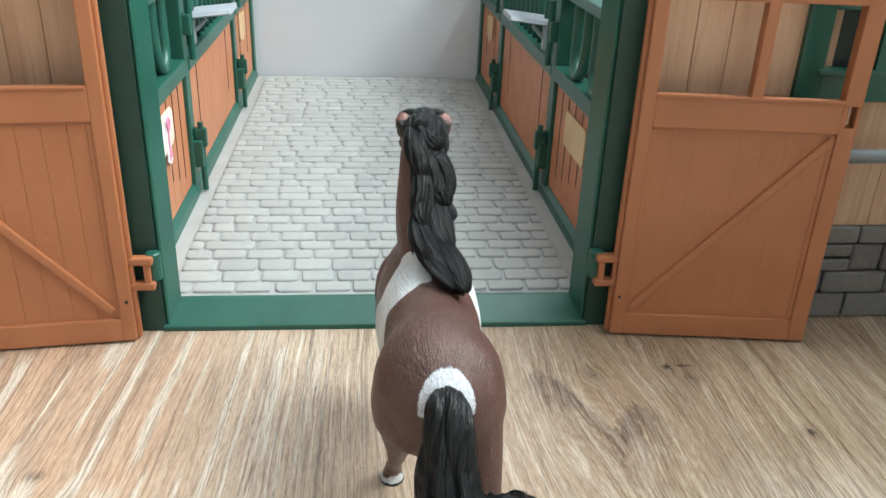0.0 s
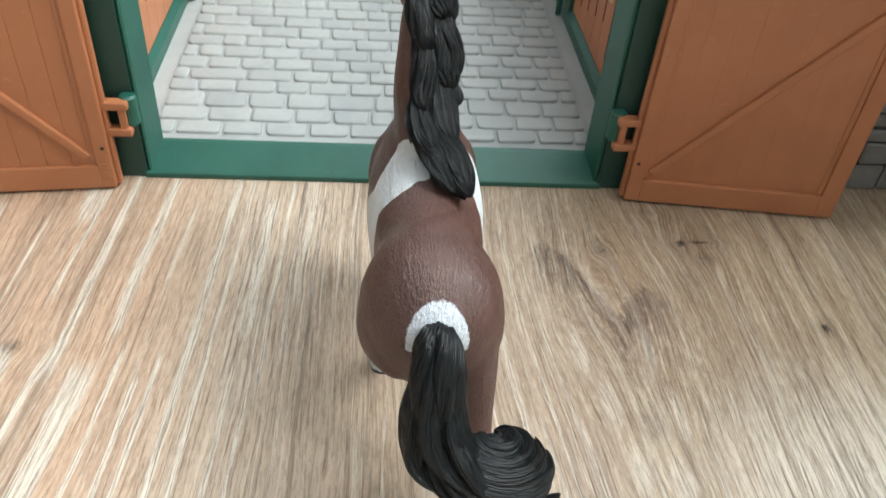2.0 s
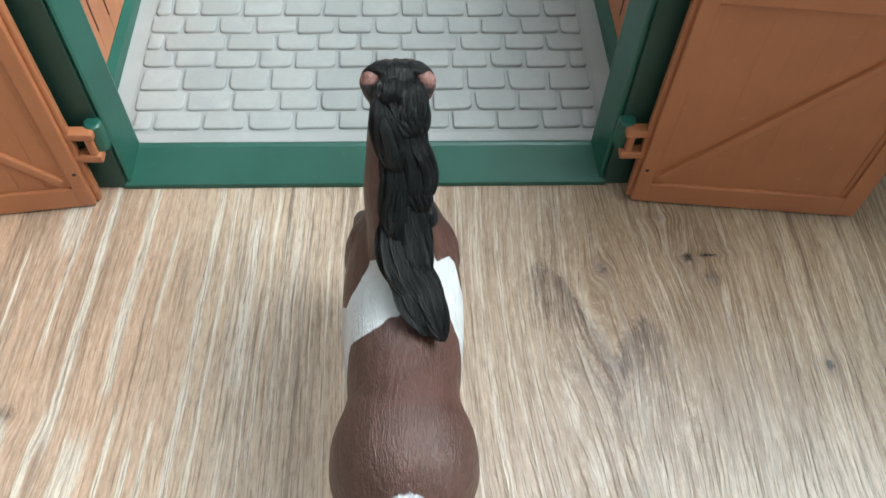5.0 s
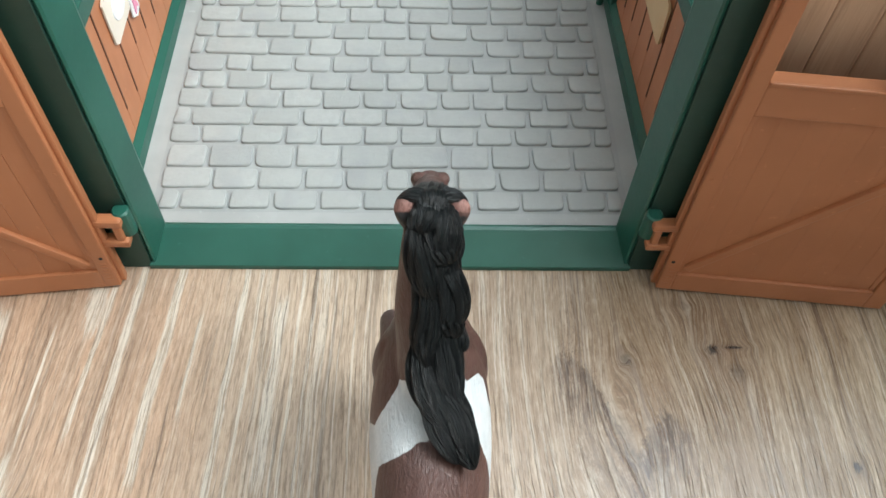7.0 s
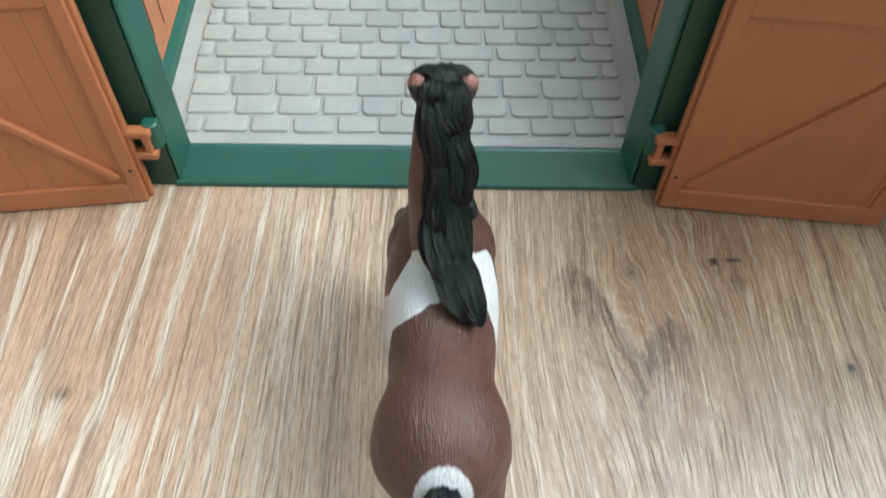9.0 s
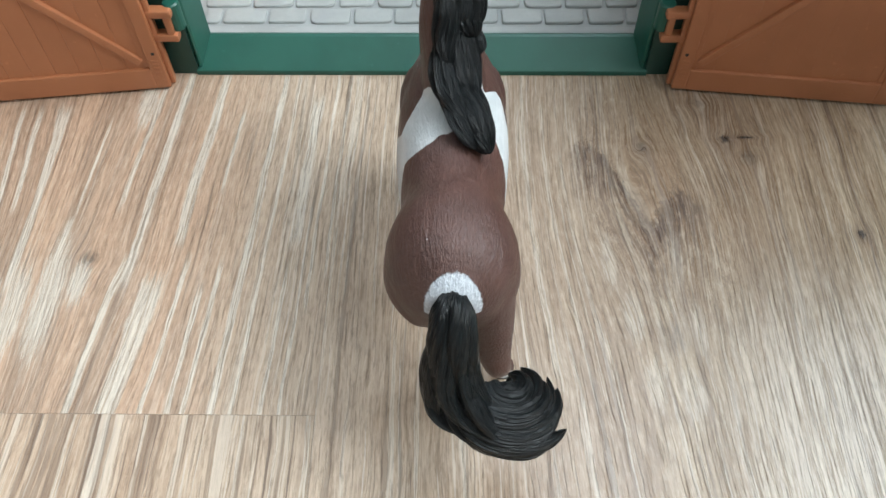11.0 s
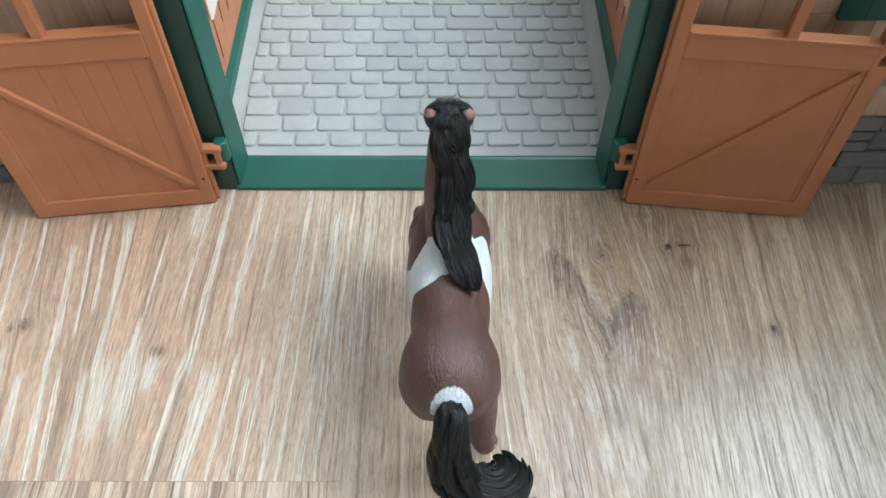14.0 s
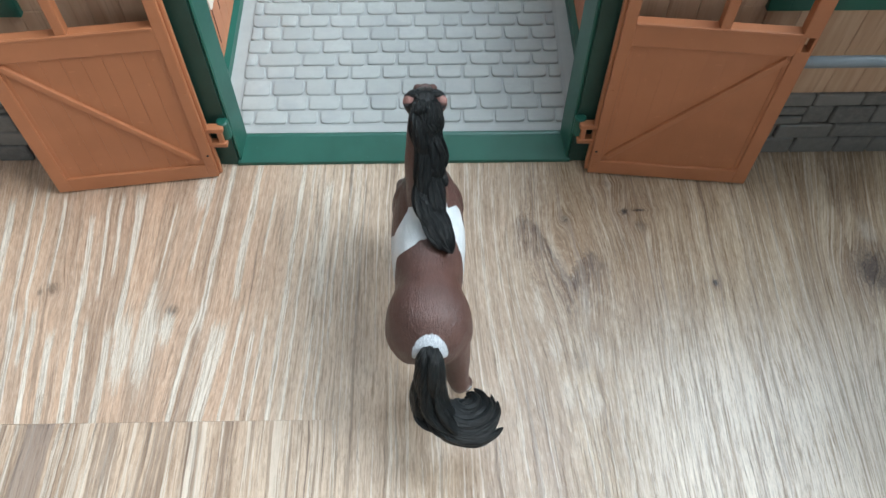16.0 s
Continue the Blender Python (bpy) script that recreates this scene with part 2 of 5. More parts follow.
def laminate():
    """Oak laminate: grain along y that fans out and bends round knots, limed streaks, a flame figure, pores, satin gloss."""
    n = Nodes("oak_laminate")
    p = n.scaled(n.spot(), (100, 100, 100))
    x, y, _ = n.split(p)
    r = n.random()
    add, mul, sub = (lambda a, b: n.math("ADD", a, b)), (lambda a, b: n.math("MULTIPLY", a, b)), (lambda a, b: n.math("SUBTRACT", a, b))
    front = n.remap(y, -13.36, -13.34, 0.0, 1.0, False)
    butt = mul(sub(1.0, front), n.remap(x, -2.58, -2.62))       # the board that meets the first end to end
    # the grain's own coordinate across the boards
    fan = add(add(0.9, n.remap(x, -13.5, -9.5, -1.5, 0.0)), add(n.remap(x, 7.0, 13.0, 0.0, -0.9), n.remap(x, 17.5, 20.0, 0.0, -0.87)))
    fan = add(mul(fan, sub(1.0, butt)), mul(butt, 0.2))
    near = n.math("MAXIMUM", n.math("MINIMUM", y, 10.0), -30.0)
    gx = mul(x, n.math("MULTIPLY_ADD", mul(near, 0.01), fan, 1.0))
    wander = n.noise(n.scaled(p, (0.30, 0.13, 1)), 1.0, 2, 0.5)
    gx = n.math("MULTIPLY_ADD", sub(wander, 0.5), 0.35, gx)
    ripple = n.noise(n.scaled(p, (1.6, 0.5, 1)), 1.0, 2, 0.5)
    gx = n.math("MULTIPLY_ADD", sub(ripple, 0.5), 0.13, gx)

    def reach(kx, ky, rx, ry):
        dx, dy = n.math("MULTIPLY_ADD", x, 1 / rx, -kx / rx), n.math("MULTIPLY_ADD", y, 1 / ry, -ky / ry)
        return dx, n.math("SQRT", n.math("MULTIPLY_ADD", dx, dx, mul(dy, dy)))

    rag = mul(sub(n.noise(n.scaled(p, (14, 7, 1)), 1.0, 4, 0.65), 0.5), 2.2)
    dark, ring = 0.0, 0.0
    for kx, ky, rad, stretch, depth in KNOTS + [(7.5, -5.6, 1.3, 1.7, 0.0)]:
        dx, dd = reach(kx, ky, rad, rad * stretch)
        gx = add(gx, n.math("DIVIDE", mul(dx, -0.75 * rad), n.math("MULTIPLY_ADD", mul(dd, dd), 0.6, 1.0)))
        if depth:
            ragged = add(dd, rag)
            dark = n.math("MAXIMUM", n.remap(ragged, 0.3, 1.15, depth, 0.0), dark)
            ring = n.math("MAXIMUM", n.remap(ragged, 0.6, 3.0, 0.65 * depth, 0.0), ring)
    shift = mul(r, 370.0)
    g = n.join(gx, add(y, shift), shift)

    def grain(across, along, detail=3, rough=0.6, offset=(0, 0, 0)):
        return n.noise(n.scaled(g, (across, along, 1), offset), 1.0, detail, rough)

    broad = grain(0.85, 0.06)
    streak = grain(5.0, 0.10, 4, 0.65)
    fibre = grain(21.0, 0.45, 4, 0.7)
    scratch = grain(42.0, 2.4, 3, 0.7, (1, 4, 0))
    fray = n.math("MULTIPLY_ADD", sub(fibre, 0.5), 2.4, mul(sub(scratch, 0.5), 1.3))
    dashy = grain(8.5, 0.42, 4, 0.72, (6, 2, 4))
    left = mul(n.remap(x, -1.5, -6.0), sub(1.0, mul(butt, 0.85)))
    right = n.remap(x, 3.0, 9.0)

    # the wood under the lime
    tone = n.math("MULTIPLY_ADD", broad, 0.40, n.math("MULTIPLY_ADD", streak, 0.34, n.math("MULTIPLY_ADD", fibre, 0.20, mul(scratch, 0.12))))
    cool = n.ramp(tone, [(0.41, (0.225, 0.148, 0.096)), (0.49, (0.375, 0.262, 0.178)), (0.56, (0.49, 0.362, 0.256)), (0.67, (0.61, 0.490, 0.375))])
    warm = n.ramp(n.math("MULTIPLY_ADD", broad, 0.55, n.math("MULTIPLY_ADD", streak, 0.15, mul(fibre, 0.3))), [(0.38, (0.30, 0.196, 0.132)), (0.47, (0.430, 0.288, 0.198)), (0.54, (0.495, 0.325, 0.220)), (0.64, (0.56, 0.362, 0.237))])
    dull = n.ramp(tone, [(0.40, (0.172, 0.114, 0.068)), (0.48, (0.325, 0.231, 0.147)), (0.55, (0.435, 0.326, 0.218)), (0.66, (0.58, 0.470, 0.340))])
    colour = n.mix(right, cool, dull)
    colour = n.mix(n.math("MAXIMUM", mul(left, 0.92), mul(n.remap(x, 5.0, -2.0), 0.35)), colour, warm)

    tick = grain(15.0, 2.2, 3, 0.7, (8, 3, 6))
    bands = n.remap(grain(0.8, 0.05, 2, 0.5, (9, 5, 3)), 0.46, 0.62)
    colour = n.mix(mul(bands, mul(right, 0.60)), colour, (0.275, 0.180, 0.107))

    zone = mul(mul(n.remap(x, 4.4, 6.5), n.remap(x, 14.5, 10.5)), n.remap(y, -12.5, -8.0))
    colour = n.mix(mul(zone, n.remap(broad, 0.35, 0.65, 0.85, 0.50)), colour, n.mix(fibre, (0.165, 0.106, 0.066), (0.345, 0.241, 0.158)))
    # paler streaky grain towards the right and the near end
    paler = mul(mul(n.remap(x, 7.5, 12.0), n.remap(y, -7.0, -13.0)), n.remap(add(dashy, mul(sub(streak, 0.5), 0.7)), 0.30, 0.62, 0.15, 0.78))
    colour = n.mix(paler, colour, (0.70, 0.615, 0.515))

    pink = mul(mul(n.remap(x, 1.5, 3.5), n.remap(x, 8.0, 5.5)), n.remap(broad, 0.35, 0.65, 0.88, 0.55))
    colour = n.mix(pink, colour, n.mix(streak, (0.205, 0.136, 0.092), (0.43, 0.312, 0.224)))
    ash = mul(mul(n.remap(x, -7.5, -4.5), n.remap(x, 3.0, 0.5)), 0.55)
    colour = n.mix(ash, colour, n.mix(streak, (0.37, 0.272, 0.190), (0.68, 0.545, 0.415)))
    # the flame: a fold of the grain that dips towards the room, ragged and dark under its edge, with fainter folds nested below it
    across = n.math("MULTIPLY_ADD", sub(ripple, 0.5), 0.10, n.math("MULTIPLY_ADD", x, 0.2, -1.0))
    edge = n.ramp(across, [(at, (v, v, v)) for at, v in ((0.0, 0.86), (0.08, 0.92), (0.16, 0.93), (0.26, 0.82), (0.36, 0.60), (0.43, 0.42), (0.49, 0.24), (0.54, 0.28), (0.62, 0.42), (0.72, 0.52), (0.82, 0.44), (1.0, 0.30))])
    comb = grain(16.0, 0.9, 3, 0.65, (2, 7, 1))
    torn = n.math("MULTIPLY_ADD", rag, 0.22, mul(sub(comb, 0.5), 0.9))
    below = n.math("MULTIPLY_ADD", fray, 0.20, sub(n.math("MULTIPLY_ADD", edge, 5.0, -8.0), y))
    below = add(below, torn)
    rough = sub(n.noise(n.scaled(p, (9, 5, 1), (4, 2, 0)), 1.0, 3, 0.6), 0.5)
    below = n.math("MULTIPLY_ADD", rough, 1.5, below)
    lit = n.math("MULTIPLY_ADD", sub(comb, 0.5), 3.5, below)
    flame = mul(n.remap(below, -0.30, 0.35), n.remap(lit, 0.3, 3.0, 1.0, 0.0))
    flame = mul(flame, mul(n.remap(x, 4.9, 5.7), n.remap(x, 9.6, 8.5)))
    bow = n.math("MULTIPLY_ADD", x, 1.0, -7.35)
    deep = n.math("MULTIPLY_ADD", fray, 0.22, sub(n.math("MULTIPLY_ADD", mul(bow, bow), 1.1, -7.5), y))
    deep = n.math("MULTIPLY_ADD", sub(ripple, 0.5), 0.9, deep)
    folds = n.ramp(mul(deep, 0.125), [(at, (v, v, v)) for at, v in ((0.0, 0.0), (0.03, 0.5), (0.08, 0.15), (0.19, 0.10), (0.235, 0.62), (0.27, 0.10), (0.38, 0.12), (0.44, 0.42), (0.50, 0.05), (0.66, 0.05), (0.74, 0.45), (0.79, 0.05), (0.92, 0.25), (0.97, 0.0))])
    limbs = n.math("ABSOLUTE", bow)
    folds = mul(folds, n.remap(limbs, 0.6, 1.7, 1.0, 0.0))
    layers = n.noise(n.join(mul(below, 3.2), mul(x, 0.7)), 1.0, 4, 0.7)
    around = mul(mul(n.remap(x, 4.6, 5.8), n.remap(x, 11.0, 8.8)), mul(n.remap(below, -2.4, -0.6), n.remap(below, 6.5, 2.5)))
    colour = n.mix(mul(around, n.remap(layers, 0.53, 0.64, 0.0, 0.55)), colour, (0.52, 0.415, 0.310))
    colour = n.mix(mul(around, n.remap(layers, 0.47, 0.38, 0.0, 0.65)), colour, (0.170, 0.112, 0.078))
    plain = mul(mul(n.remap(below, -2.6, -1.4), n.remap(below, 0.1, -0.3)), mul(n.remap(x, 6.4, 7.2), n.remap(x, 9.6, 8.2)))
    colour = n.mix(mul(plain, 0.6), colour, (0.315, 0.212, 0.135))
    colour = n.mix(mul(folds, 0.75), colour, (0.205, 0.138, 0.096))
    colour = n.mix(mul(flame, 0.85), colour, (0.205, 0.130, 0.084))
    colour = n.mix(mul(flame, n.remap(n.math("MULTIPLY_ADD", comb, 0.6, mul(rag, 0.10)), 0.38, 0.24, 0.0, 0.85)), colour, (0.092, 0.062, 0.047))
    rim = mul(mul(n.remap(below, -0.15, 0.20), n.remap(below, 0.9, 0.30)), mul(n.remap(x, 5.0, 5.8), n.remap(x, 9.2, 8.5)))
    colour = n.mix(mul(rim, n.remap(rag, -0.5, 0.5, 0.05, 0.80)), colour, (0.098, 0.066, 0.050))

    # limed grain: frayed streaks where they lie, and fine lines over all
    thin = n.remap(n.math("MULTIPLY_ADD", fray, 0.06, grain(6.5, 0.085, 3, 0.6, (7.3, 2.1, 5))), 0.55, 0.63)
    wide = n.remap(n.math("MULTIPLY_ADD", fray, 0.07, grain(2.1, 0.06, 2, 0.5, (3.3, 1.1, 5))), 0.60, 0.65)
    outer = n.remap(x, -19.0, -22.0)
    limed = n.math("MAXIMUM", mul(mul(thin, n.math("MULTIPLY_ADD", left, -0.72, 1.0)), n.math("MULTIPLY_ADD", n.math("MAXIMUM", flame, zone), -0.55, 1.0)), mul(wide, n.math("MAXIMUM", outer, mul(right, 0.45))))
    made = 0.0
    for kx, ky, rx, ry in PATCHES:
        _, dd = reach(kx, ky, rx, ry)
        made = n.math("MAXIMUM", n.remap(n.math("MULTIPLY_ADD", fray, 1.1, dd), 0.75, 1.05, 1.0, 0.0), made)
    thick = n.math("MULTIPLY_ADD", grain(0.5, 0.35, 2, 0.5, (4, 3, 0)), 1.1, 0.55)
    for at, half, y0, y1 in STREAKS + STREAKS_NEAR:
        off = n.math("DIVIDE", n.math("ABSOLUTE", sub(gx, at)), mul(thick, half))
        ends = n.math("MULTIPLY_ADD", n.math("ABSOLUTE", sub(y, 0.5 * (y0 + y1))), 0.55, -0.55 * 0.5 * (y1 - y0) + 0.9)
        line = n.remap(n.math("MULTIPLY_ADD", fray, 0.55, n.math("MAXIMUM", off, ends)), 0.80, 1.20, 1.0, 0.0)
        made = n.math("MAXIMUM", line, made)
    limed = n.math("MAXIMUM", mul(made, sub(1.0, butt)), limed)
    raw = n.mix(n.remap(fibre, 0.36, 0.58), (0.43, 0.345, 0.265), (0.69, 0.622, 0.525))
    faint = n.math("MULTIPLY_ADD", made, n.remap(x, 1.0, 5.0, 0.30, -0.02), n.remap(x, 0.0, 6.0, 0.66, 0.44))
    colour = n.mix(n.math("MINIMUM", mul(limed, faint), 0.88), colour, raw)
    keep = mul(n.math("MULTIPLY_ADD", left, -0.45, 1.0), n.math("MULTIPLY_ADD", flame, -0.55, 1.0))
    colour = n.mix(mul(n.remap(dashy, 0.52, 0.66), mul(keep, 0.42)), colour, n.mix(0.6, colour, (0.74, 0.62, 0.48)))
    colour = n.mix(mul(n.remap(dashy, 0.47, 0.34), mul(keep, 0.55)), colour, n.mix(0.7, colour, (0.16, 0.098, 0.058)))
    colour = n.mix(n.remap(tick, 0.50, 0.34, 0.0, 0.55), colour, n.mix(0.5, colour, (0.10, 0.062, 0.038)))
    colour = n.mix(n.remap(tick, 0.52, 0.68, 0.0, 0.34), colour, n.mix(0.55, colour, (0.78, 0.66, 0.52)))
    # dark open pores, and the dense dark lines of the other board
    pore = n.remap(n.math("MULTIPLY_ADD", sub(scratch, 0.5), 0.22, grain(24.0, 0.40, 3, 0.6, (3, 1, 0))), 0.56, 0.66)
    colour = n.mix(mul(pore, n.math("MULTIPLY_ADD", left, -0.14, n.remap(x, 0.0, 6.0, 0.44, 0.52))), colour, (0.165, 0.112, 0.078))
    crack = n.remap(n.math("MULTIPLY_ADD", fray, 0.045, grain(4.6, 0.05, 3, 0.6, (9, 9, 2))), 0.600, 0.635)
    colour = n.mix(mul(crack, n.math("MULTIPLY_ADD", butt, 0.40, 0.46)), colour, (0.150, 0.100, 0.072))
    furrow = n.remap(n.math("MULTIPLY_ADD", fray, 0.05, grain(2.6, 0.035, 3, 0.6, (5, 6, 9))), 0.52, 0.60)
    colour = n.mix(mul(furrow, mul(butt, 0.62)), colour, (0.185, 0.122, 0.084))
    ridge = n.remap(n.math("MULTIPLY_ADD", fray, 0.05, grain(2.9, 0.035, 3, 0.6, (2, 3, 7))), 0.53, 0.60)
    colour = n.mix(mul(ridge, mul(butt, 0.50)), colour, (0.66, 0.570, 0.465))
    slab = mul(butt, n.remap(n.math("ABSOLUTE", add(gx, 14.1)), 0.50, 0.56, 0.75, 0.0))
    colour = n.mix(slab, colour, n.mix(fibre, (0.175, 0.125, 0.098), (0.29, 0.215, 0.170)))

    cloud = 0.0
    for kx, ky, rx, ry, depth in CLOUDS:
        _, dd = reach(kx, ky, rx, ry)
        cloud = n.math("MAXIMUM", n.remap(n.math("MULTIPLY_ADD", rag, 0.35, dd), 0.2, 1.5, depth, 0.0), cloud)
    dash = n.remap(n.math("MULTIPLY_ADD", cloud, 0.16, grain(12.0, 1.6, 4, 0.7, (5, 8, 2))), 0.54, 0.68)
    colour = n.mix(n.math("MULTIPLY", cloud, n.math("MULTIPLY_ADD", dash, 0.7, 0.35), clamp=True), colour, (0.125, 0.092, 0.075))
    colour = n.mix(mul(ring, n.remap(fibre, 0.35, 0.62, 1.0, 0.15)), colour, (0.145, 0.098, 0.070))
    colour = n.mix(dark, colour, (0.034, 0.025, 0.021))
    bump = sub(mul(fibre, 0.5), mul(pore, 0.8))
    return n.done(colour, n.remap(fibre, 0.3, 0.7, 0.25, 0.35), bump, 0.00015)


LAMINATE = laminate()

# ---- mesh helpers (centimetres in, metres out) ----


def finish(name, bm, material, smooth=False):
    bmesh.ops.recalc_face_normals(bm, faces=bm.faces)
    me = bpy.data.meshes.new(name)
    bm.to_mesh(me)
    bm.free()
    for m in material if isinstance(material, (list, tuple)) else [material]:
        me.materials.append(m)
    if smooth:
        me.polygons.foreach_set("use_smooth", [True] * len(me.polygons))
    return me


def part(name, bm, material, parent, label="", smooth=False, m=None):
    ob = new(name, finish(name, bm, material, smooth))
    ob.parent = parent
    if m is not None:
        ob.matrix_local = m
    return tagged(ob, label)


def thing(name, label, category, kind="", group="", at=(0, 0, 0)):
    ob = new(name)
    ob.empty_display_size = 0.01
    ob.location = [v * CM for v in at]
    return tagged(ob, label, category, group, kind)


def add_box(bm, lo, hi, bevel=0.0, turn=None, segments=2):
    """An edge-rounded block between two corners; turn: a matrix laid over it (metres)."""
    a, b = [v * CM for v in lo], [v * CM for v in hi]
    got = bmesh.ops.create_cube(bm, size=1.0)["verts"]
    for v in got:
        v.co = Vector([(p + q) / 2 + c * (q - p) for p, q, c in zip(a, b, v.co)])
    if bevel:
        edges = list({e for v in got for e in v.link_edges})
        out = bmesh.ops.bevel(bm, geom=edges, offset=bevel * CM, segments=segments, affect="EDGES", profile=0.6)
        got = list({v for f in out["faces"] for v in f.verts} | {v for v in got if v.is_valid})
    if turn is not None:
        bmesh.ops.transform(bm, matrix=turn, verts=got)
    return got


def box(lo, hi, bevel=0.0, segments=2):
    bm = bmesh.new()
    add_box(bm, lo, hi, bevel, None, segments)
    return bm


def add_prism(bm, outline, axis, lo, hi):
    """An outline in the two other axes, drawn out along axis from lo to hi (cm)."""
    def at(p, w):
        q = list(p)
        q.insert(axis, w)
        return Vector(q) * CM
    a = [bm.verts.new(at(p, lo)) for p in outline]
    b = [bm.verts.new(at(p, hi)) for p in outline]
    bm.faces.new(a)
    bm.faces.new(b[::-1])
    for i in range(len(a)):
        j = (i + 1) % len(a)
        bm.faces.new((a[i], a[j], b[j], b[i]))
    return a + b


def add_tube(bm, path, radii, sides=12, flat=(1.0, 1.0), up=(0, 0, 1), caps=True, ridges=0.0, ridge_n=0):
    """A tube round a path of points (cm); radii: one a point; flat: scale across and along `up`."""
    pts = [Vector(p) * CM for p in path]
    rings = []
    ref = Vector(up)
    for i, p in enumerate(pts):
        d = (pts[min(i + 1, len(pts) - 1)] - pts[max(i - 1, 0)]).normalized()
        s = d.cross(ref)
        s = s.normalized() if s.length > 1e-6 else Vector((1, 0, 0))
        u = s.cross(d).normalized()
        r = radii[i] * CM
        f = flat[i] if isinstance(flat[0], tuple) else flat
        ring = []
        for k in range(sides):
            a = 2 * math.pi * k / sides
            w = 1 + (ridges * math.sin(ridge_n * a + 0.7 * i) if ridge_n else 0)
            ring.append(bm.verts.new(p + (s * math.cos(a) * f[0] + u * math.sin(a) * f[1]) * r * w))
        rings.append(ring)
    for a, b in zip(rings, rings[1:]):
        for k in range(sides):
            j = (k + 1) % sides
            bm.faces.new((a[k], a[j], b[j], b[k]))
    if caps:
        bm.faces.new(rings[0][::-1])
        bm.faces.new(rings[-1])
    return rings


def smooth_path(points, n):
    """A Catmull-Rom line through the points (any number of values each), n steps a span."""
    out = []
    P = [np.array(p, float) for p in points]
    P = [2 * P[0] - P[1]] + P + [2 * P[-1] - P[-2]]
    for a, b, c, d in zip(P, P[1:], P[2:], P[3:]):
        for k in range(n):
            t = k / n
            out.append(0.5 * (2 * b + (c - a) * t + (2 * a - 5 * b + 4 * c - d) * t * t + (3 * b - a - 3 * c + d) * t ** 3))
    out.append(P[-2])
    return out


# ---- the room ----
ROOM = (-170, 170, -230, 39.6, 240)  # x, x, y, y, height in cm


def wall_with_hole(name, axis, at, thick, span, hole, paint=None, label="plain white painted room wall"):
    """A wall across axis at `at`, outward by thick, with one window opening (a0, a1, z0, z1)."""
    bm = bmesh.new()
    a0, a1 = span
    blocks = [(a0, a1, 0, ROOM[4])] if hole is None else [(a0, hole[0], 0, ROOM[4]), (hole[1], a1, 0, ROOM[4]), (hole[0], hole[1], 0, hole[2]), (hole[0], hole[1], hole[3], ROOM[4])]
    for p, q, z0, z1 in blocks:
        lo, hi = [0, 0, z0], [0, 0, z1]
        lo[axis], hi[axis] = min(at, at + thick), max(at, at + thick)
        lo[1 - axis], hi[1 - axis] = p, q
        add_box(bm, lo, hi)
    ob = new(name, finish(name, bm, paint or PAINT))
    return tagged(ob, label, "wall", kind="structure")


wall_with_hole("wall_north", 1, ROOM[3], 15, (ROOM[0], ROOM[1]), (8, 144, 112, 228), FROST, "plain cool white painted room wall")
wall_with_hole("wall_south", 1, ROOM[2], -15, (ROOM[0], ROOM[1]), None, DRAB, "plain unseen room wall, greyed to cut bounce light")
wall_with_hole("wall_east", 0, ROOM[1], 15, (ROOM[2] - 15, ROOM[3] + 15), (-95, 37, 82, 218))
# added out of view: keeps east light off the right door and floor
low = new("shade_block", finish("shade_block", box((36, -25, 0.0), (40, ROOM[3], 36.0), 0.3), DUSK))
tagged(low, "added low dark block, out of view, that shades the stable's right side", "wall", kind="structure")
wall_with_hole("wall_west", 0, ROOM[0], -15, (ROOM[2] - 15, ROOM[3] + 15), None, SLATE, "plain unseen room wall, darkened to slate to cut bounce light")
tagged(new("ceiling", finish("ceiling", box((ROOM[0] - 15, ROOM[2] - 15, ROOM[4]), (ROOM[1] + 15, ROOM[3] + 15, ROOM[4] + 12)), CEIL)), "plain white painted ceiling", "ceiling", kind="structure")

floor = tagged(new("floor", finish("floor", box((ROOM[0], ROOM[2], -2.0), (ROOM[1], ROOM[3], -0.8)), HOLE)), "light oak laminate floor with streaky grain and knots", "floor", kind="structure")
PLANK_W, PLANK_L = 23.3, 128.0
first = -2.6 - 8 * PLANK_W
for col in range(17):
    x0 = first + col * PLANK_W
    shift = {7: -13.35, 8: -13.35 - 61}.get(col, -13.35 - 61 * (col % 2) + 17 * ((col * 5) % 4))
    rowy = shift - 3 * PLANK_L
    while rowy < ROOM[3]:
        lo, hi = max(rowy, ROOM[2]), min(rowy + PLANK_L, ROOM[3])
        xa, xb = max(x0, ROOM[0]), min(x0 + PLANK_W, ROOM[1])
        if hi - lo > 1 and xb - xa > 1:
            part("plank", box((xa + 0.003, lo + 0.003, -0.8), (xb - 0.003, hi - 0.003, 0.0), 0.003, 1), LAMINATE, floor)
        rowy += PLANK_L

# ---- the toy stable ----
stable = thing("toy_stable", "open green and orange-brown plastic toy horse stable with a cobbled floor", "toy stable")
POST_TOP = 15.0
STALL_TOP = 11.4
IN_X = 9.15   # half the cobbled aisle's width
BACK = 39.4   # the far end of the aisle

# the aisle's base plate and the cobbles on it
base = part("aisle_floor", box((-IN_X, 1.05, 0.0), (IN_X, BACK, 0.42), 0.03), BASE, stable, "light grey plastic floor plate")

sill = bmesh.new()
add_prism(sill, [(-0.12, 0.0), (1.25, 0.0), (1.25, 0.80), (1.12, 0.86), (1.0, 0.83), (0.0, 0.26), (-0.10, 0.20), (-0.12, 0.16)], 0, -8.2, 8.2)
part("door_sill", sill, GREEN, stable, "green sloping threshold ramp")

